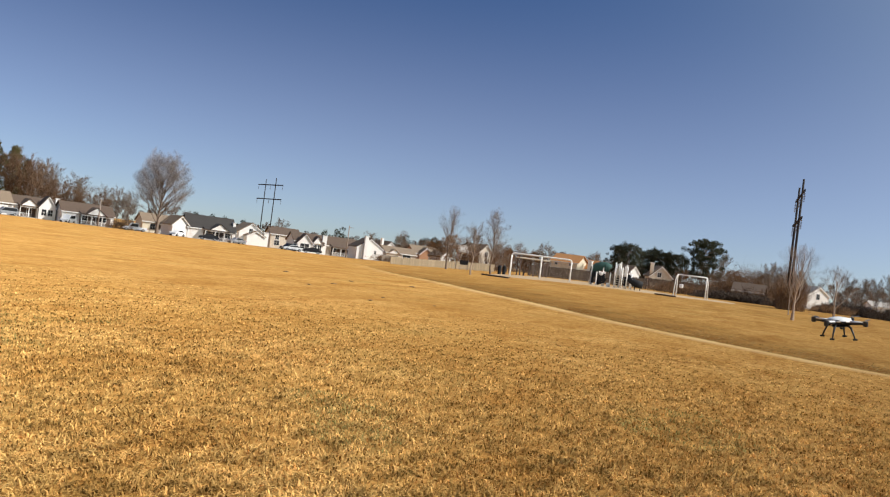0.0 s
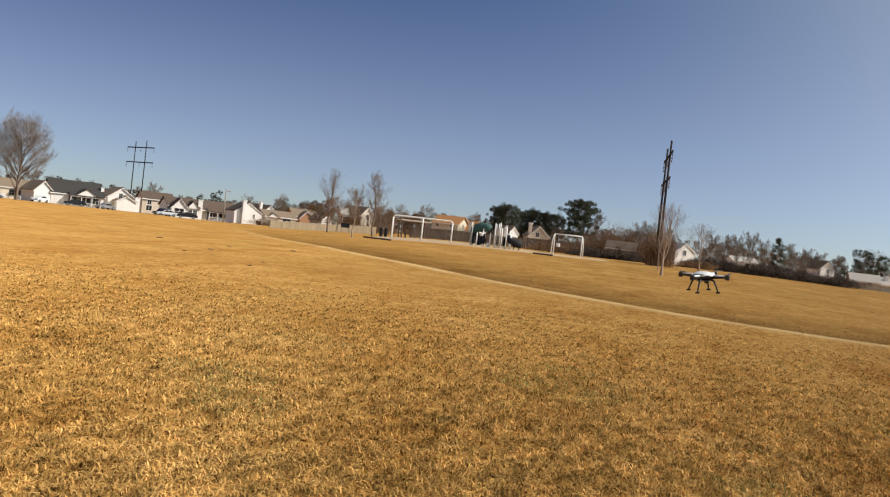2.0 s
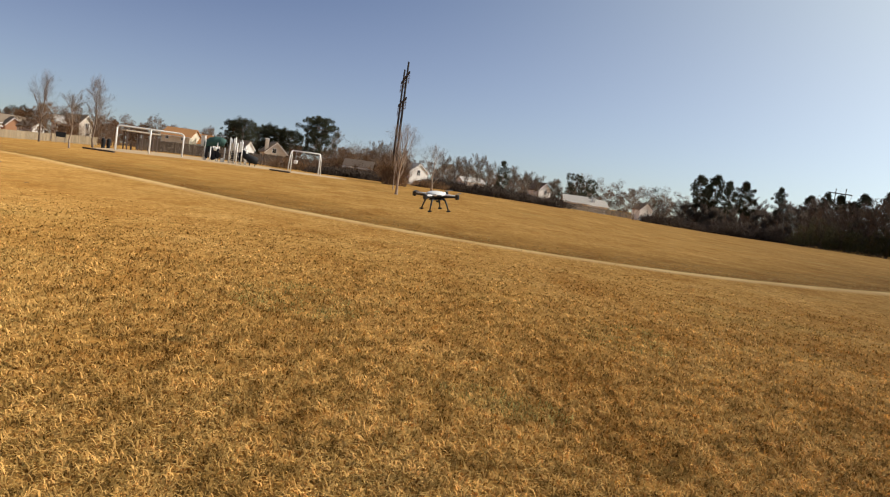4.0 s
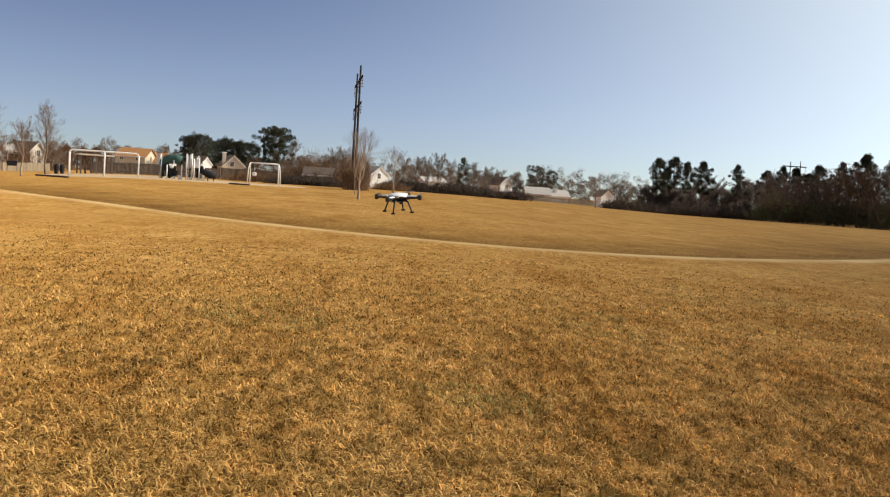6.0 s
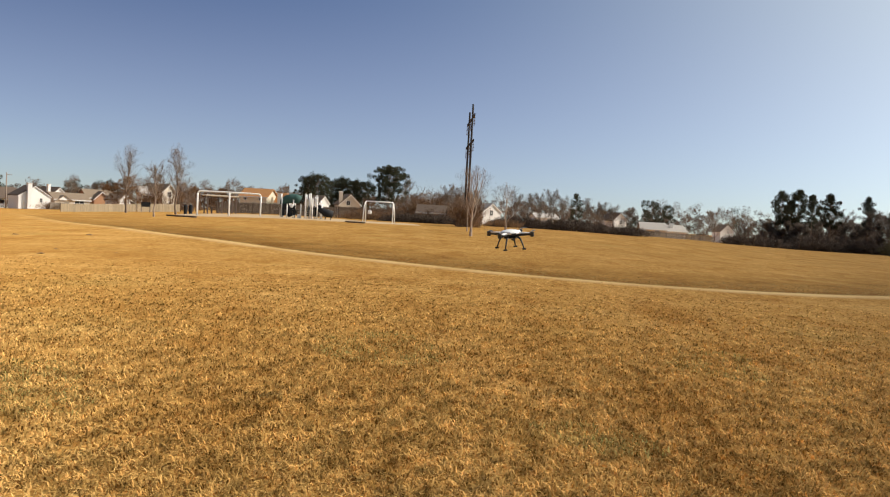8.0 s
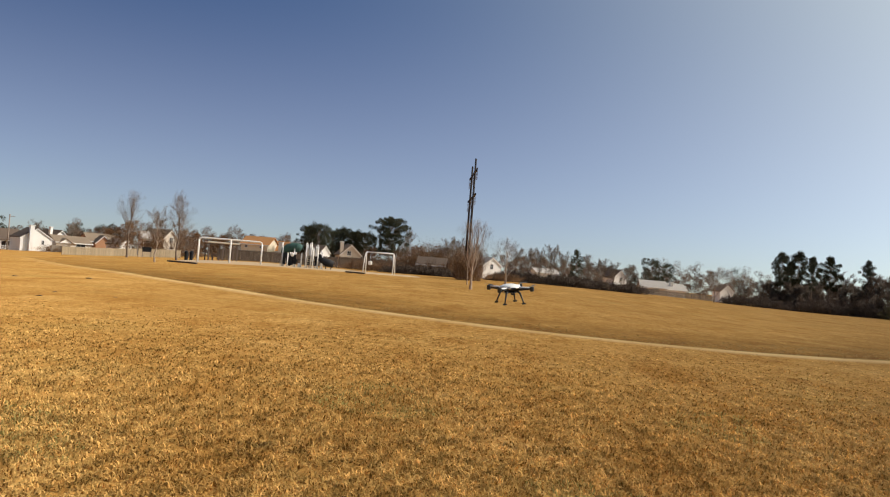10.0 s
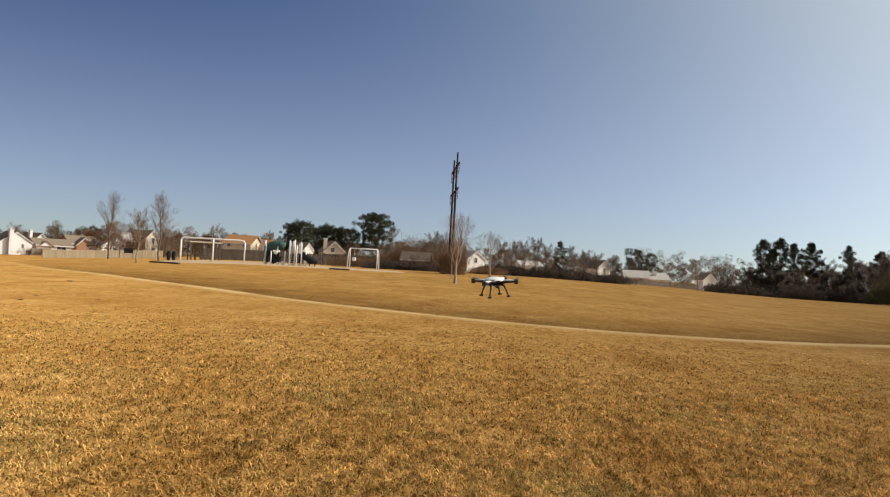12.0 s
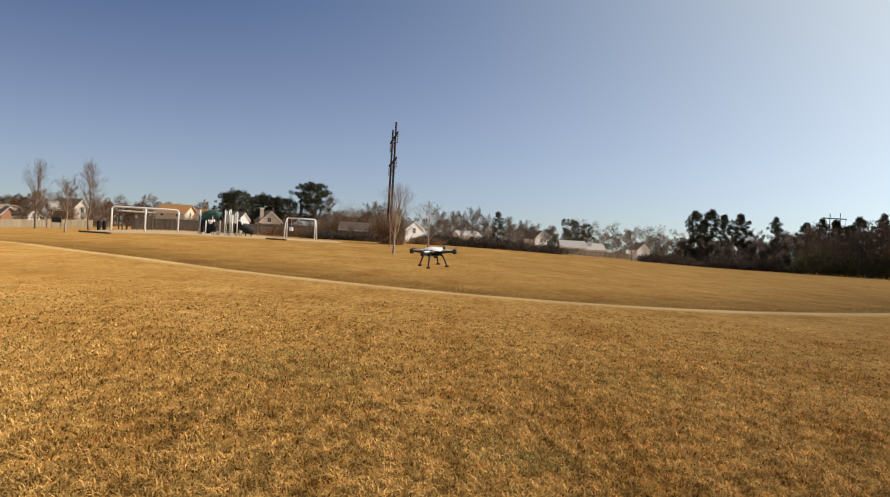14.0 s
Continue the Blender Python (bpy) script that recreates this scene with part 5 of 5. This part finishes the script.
def shelter(m):
    ob = thing("picnic_shelter", m, "small open shelter with dark posts and pale flat roof", "shelter")
    part("roof", B(-2.0, 2.0, -1.5, 1.5, 2.15, 2.32, 0.03), M["tan_steel"], ob)
    for x in (-1.75, 0.0, 1.75):
        for y in (-1.3, 1.3):
            part("post", B(x - 0.07, x + 0.07, y - 0.07, y + 0.07, -0.1, 2.15), M["porch_dark"], ob)
    part("bench", box(box(B(-1.2, 1.2, -0.25, 0.25, 0.68, 0.74), -1.1, -0.95, -0.2, 0.2, -0.05, 0.68), 0.95, 1.1, -0.2, 0.2, -0.05, 0.68), M["porch_dark"], ob)
    return ob


shelter(stand(-16.0, 112, 10))


def play_structure(m):
    """Decks on tan posts with a green tube, dark slides and climbers."""
    ob = thing("play_structure", m, "playground climbing structure with green tube and dark slides", "play structure")
    for x, y, h in ((-2.5, -0.8, 2.4), (-2.5, 0.8, 2.3), (0.35, -1.1, 3.0), (0.35, 0.6, 2.9), (0.95, -1.0, 3.1), (1.35, 0.5, 2.7), (1.75, -0.9, 2.7), (2.05, 0.4, 2.3), (-1.1, -0.9, 2.2), (-1.1, 0.7, 2.3), (0.62, 0.55, 3.0), (1.2, -1.2, 2.5), (1.5, 0.9, 2.9), (-0.2, -1.0, 1.7), (2.3, -0.8, 1.9), (-1.8, -1.3, 1.6)):
        ps = part("post", T([(x, y, -0.2), (x, y, h)], 0.075, 8), M["white_steel"], ob, smooth=True)
        part("post_cap", T([(x, y, h + 0.002), (x, y, h + 0.09)], [0.075, 0.04], 8), M["tan_steel"], ps)
    for x0, x1, z in ((-2.5, -1.1, 1.2), (-1.1, 0.35, 0.95), (0.35, 1.75, 1.5)):
        part("deck", B(x0 + 0.07, x1 - 0.07, -0.8, 0.6, z, z + 0.08), M["dark_plastic"], ob)
    tb = bmesh.new()
    tube(tb, [(-2.45, -0.3, 1.6), (-2.35, -0.35, 1.95), (-1.95, -0.4, 2.25), (-1.3, -0.42, 2.4), (-0.7, -0.4, 2.36), (-0.35, -0.35, 2.2)], [0.36, 0.46, 0.53, 0.56, 0.54, 0.46], 18)
    part("tube", tb, M["green_plastic"], ob, "green plastic crawl tube", smooth=True)
    for x, z in ((-1.5, 2.36), (-0.85, 2.38)):
        rg = bmesh.new()
        tube(rg, [(x - 0.05, -0.42, z), (x + 0.05, -0.42, z)], 0.6, 18)
        part("tube_collar", rg, M["green_plastic"], ob)
    bub = bmesh.new()
    bmesh.ops.create_uvsphere(bub, u_segments=16, v_segments=8, radius=0.24)
    part("bubble_panel", bub, M["shell"], ob, "pale domed bubble window", at=Matrix.Translation((-1.25, -1.55, 1.5)) @ Matrix.Diagonal((1, 0.5, 1, 1)), smooth=True)
    sl = bmesh.new()
    tube(sl, [(-2.1, 0.1, 1.7), (-2.15, -0.4, 1.45), (-1.75, -0.7, 1.2), (-1.25, -0.5, 0.98), (-1.1, 0.0, 0.8), (-1.45, 0.3, 0.6), (-1.8, 0.0, 0.42)], [0.38, 0.4, 0.4, 0.4, 0.38, 0.36, 0.34], 14)
    part("spiral_slide", sl, M["dark_plastic"], ob, "dark enclosed plastic slide", smooth=True)
    for k in range(4):
        part("lattice_panel", B(-2.42 + 0.42 * k, -2.1 + 0.42 * k, -1.0, -0.95, 0.25 + 0.12 * (k % 2), 1.55 - 0.1 * (k % 3), 0.015), M["dark_plastic"], ob)
    cl = bmesh.new()
    for k in range(5):
        tube(cl, [(-2.75 + 0.12 * k, -1.0, 0.0), (-2.7 + 0.1 * k, -0.9, 0.7 + 0.1 * k)], 0.03, 6)
    part("climber", cl, M["tan_steel"], ob)
    rf = bmesh.new()
    for k in range(3):
        box(rf, 0.4 + 0.5 * k, 0.82 + 0.5 * k, -0.72, -0.66, 0.35, 1.45, 0.02)
    part("lower_panel", rf, M["dark_plastic"], ob)
    sd = bmesh.new()
    tube(sd, [(1.7, -0.45, 1.6), (2.05, -0.5, 1.3), (2.5, -0.6, 0.98), (3.0, -0.6, 0.8), (3.65, -0.55, 0.7)], [0.34, 0.4, 0.44, 0.45, 0.42], 16)
    part("slide", sd, M["dark_plastic"], ob, "dark enclosed plastic slide", smooth=True)
    part("slide_support", B(2.7, 2.78, -0.7, -0.2, -0.1, 0.62), M["dark_plastic"], ob)
    part("slide_support", B(3.35, 3.42, -0.7, -0.2, -0.1, 0.34), M["dark_plastic"], ob)
    for i in range(4):
        x = 0.45 + i * 0.33
        part("guard_panel", B(x, x + 0.25, -0.98, -0.93, 1.5, 2.4 + 0.14 * (i % 2), 0.015), M["white_steel" if i % 2 else "tan_steel"], ob)
    for x in (0.55, 1.05):
        part("ladder_rail", T([(x, -1.9, -0.05), (x, -1.05, 1.55), (x, -0.95, 2.1)], 0.035, 6), M["tan_steel"], ob, smooth=True)
    for k in range(5):
        z = 0.25 + k * 0.27
        y = -1.9 + 0.85 * (z + 0.05) / 1.6
        part("rung", T([(0.55, y, z), (1.05, y, z)], 0.025, 6), M["tan_steel"], ob)
    part("low_panel", B(-0.6, -0.25, -0.98, -0.9, 0.05, 0.5, 0.02), M["shell"], ob, "pale low play panel")
    return ob


play_structure(stand(-10.8, 97, -6, 0, 0.92))


def litter_bin(m):
    ob = thing("litter_bin", m, "dark round litter bin beside the playground", "litter bin")
    part("barrel", T([(0, 0, 0), (0, 0, 0.9), (0, 0, 0.98)], [0.2, 0.23, 0.2], 14), M["dark_plastic"], ob, smooth=False)
    part("lid", T([(0, 0, 0.982), (0, 0, 1.12)], [0.23, 0.12], 14), M["dark_plastic"], ob)
    return ob


litter_bin(stand(-18.05, 104))
litter_bin(stand(-17.75, 104.5))


def park_sign(m):
    ob = thing("notice_board", m, "dark notice board on the pale fence", "notice board")
    part("board", B(-0.55, 0.55, -0.04, 0.0, 0.75, 1.35, 0.01), M["dark_plastic"], ob)
    for x in (-0.5, 0.5):
        part("post", B(x - 0.04, x + 0.04, 0.002, 0.08, -0.2, 1.4), M["grey_pole"], ob)
    return ob


park_sign(stand(-20.35, 116))


# ------------------------------------------------------------ drone
def drone(m):
    """A quadcopter in the air: shell, arms with motors and propellers, landing legs, camera."""
    ob = thing("drone", m, "dark carbon quadcopter with white shell hovering over the grass", "drone")
    bd = bmesh.new()
    bmesh.ops.create_uvsphere(bd, u_segments=20, v_segments=12, radius=1)
    for v in bd.verts:
        v.co = (v.co.x * 0.135, v.co.y * 0.1, (v.co.z * 0.046 if v.co.z > 0 else v.co.z * 0.02) + 0.012)
    sh = part("shell", bd, M["shell"], ob, "glossy white top shell", smooth=True)
    part("stripe", B(-0.03, 0.03, -0.103, -0.097, 0.002, 0.018, 0.002), M["carbon"], sh)
    part("frame_plate", B(-0.1, 0.1, -0.07, 0.07, -0.018, -0.0085, 0.003), M["carbon"], ob)
    part("frame_plate", B(-0.085, 0.085, -0.055, 0.055, -0.05, -0.044, 0.002), M["carbon"], ob)
    part("battery", B(-0.07, 0.07, -0.03, 0.03, -0.0435, -0.019, 0.005), M["dark_plastic"], ob)
    for i, a in enumerate((38, 142, 218, 322)):
        c, s = math.cos(radians(a)), math.sin(radians(a))
        R = 0.265
        arm = part("arm", T([(c * 0.06, s * 0.06, -0.008), (c * 0.16, s * 0.16, 0.0), (c * R, s * R, 0.006)], [0.024, 0.018, 0.014], 10), M["carbon"], ob, smooth=True)
        part("arm_fairing", T([(c * 0.1, s * 0.1, 0.011), (c * 0.17, s * 0.17, 0.0145), (c * 0.245, s * 0.245, 0.0165)], [0.017, 0.0135, 0.0095], 10), M["shell"], arm, "white moulded top of the arm", smooth=True)
        part("arm_lamp", T([(c * 0.247, s * 0.247, -0.006), (c * 0.252, s * 0.252, -0.016)], 0.008, 8), M["dark_plastic" if s < 0 else "lamp_red"], arm)
        mo = part("motor", T([(c * R, s * R, -0.026), (c * R, s * R, -0.02), (c * R, s * R, 0.026), (c * R, s * R, 0.034)], [0.018, 0.025, 0.025, 0.014], 14), M["carbon"], ob)
        part("motor_shaft", T([(c * R, s * R, 0.0325), (c * R, s * R, 0.046)], 0.004, 6), M["alloy"], mo)
        pr = bmesh.new()
        turn = radians(25 + 67 * i)
        for sgn in (-1, 1):
            u = Vector((math.cos(turn) * sgn, math.sin(turn) * sgn, 0))
            w = Vector((-u.y, u.x, 0))
            p0 = Vector((c * R, s * R, 0.041))
            rows = [(0.008, 0.006), (0.04, 0.014), (0.09, 0.0115), (0.125, 0.005)]
            ring = []
            for d, h in rows:
                q = p0 + u * d
                ring.append([pr.verts.new(q + w * h + Vector((0, 0, 0.003))), pr.verts.new(q - w * h - Vector((0, 0, 0.003))), pr.verts.new(q - w * h + Vector((0, 0, -0.0012))), pr.verts.new(q + w * h + Vector((0, 0, 0.0045)))])
            for q0, q1 in zip(ring, ring[1:]):
                for k in range(4):
                    pr.faces.new((q0[k], q0[(k + 1) % 4], q1[(k + 1) % 4], q1[k]))
            pr.faces.new(ring[0])
            pr.faces.new(ring[-1][::-1])
        part("propeller", pr, M["carbon"], mo)
    for a in (50, 130, 230, 310):
        c, s = math.cos(radians(a)), math.sin(radians(a))
        lg = part("landing_leg", T([(c * 0.08, s * 0.07, -0.016), (c * 0.135, s * 0.12, -0.05), (c * 0.165, s * 0.145, -0.11), (c * 0.19, s * 0.165, -0.17)], [0.015, 0.012, 0.0095, 0.008], 8), M["carbon"], ob, smooth=True)
        part("foot", T([(c * 0.19 - 0.022, s * 0.165, -0.172), (c * 0.19 + 0.022, s * 0.165, -0.172)], 0.0105, 8), M["dark_plastic"], lg)
    gb = part("gimbal", B(-0.02, 0.02, -0.105, -0.06, -0.068, -0.0505, 0.004), M["dark_plastic"], ob)
    part("camera_lens", T([(0, -0.1055, -0.06), (0, -0.116, -0.06)], 0.0075, 10), M["window"], gb)
    part("antenna", T([(-0.05, 0.05, 0.03), (-0.055, 0.055, 0.1)], [0.003, 0.002], 6), M["carbon"], ob)
    return ob


def over_ground(heading, d, h, turn):
    x, y = polar(heading, d)
    return pose(x, y, h, 4, -6, -heading + turn) @ Matrix.Scale(0.74, 4)


drone(over_ground(3.04, 7.6, EYE - 0.092, 24))


# ------------------------------------------------------------ small marks in the turf
def clod(heading, d, w, seed):
    rng = random.Random(seed)
    bm = bmesh.new()
    bmesh.ops.create_icosphere(bm, subdivisions=2, radius=w)
    for v in bm.verts:
        v.co *= 1 + 0.75 * noise.noise(v.co * 1.6 / w + Vector((seed, 0, 0)))
        v.co.z *= 0.34
    ob = part("earth_clod", bm, M["soil"], at=stand(heading, d, rng.uniform(0, 180)))
    return tagged(ob, "small dark clod of bare earth in dry grass", "clod")


for heading_, d_, w_, seed_ in ((-26.0, 27.5, 0.10, 2), (-23.4, 43, 0.15, 3), (-28.5, 36, 0.13, 5), (-25.2, 30.2, 0.07, 7), (-30.1, 33, 0.10, 8), (-27.4, 41, 0.13, 9), (-21.9, 29, 0.06, 11), (-31.6, 44, 0.16, 13)):
    clod(heading_, d_, w_, seed_)
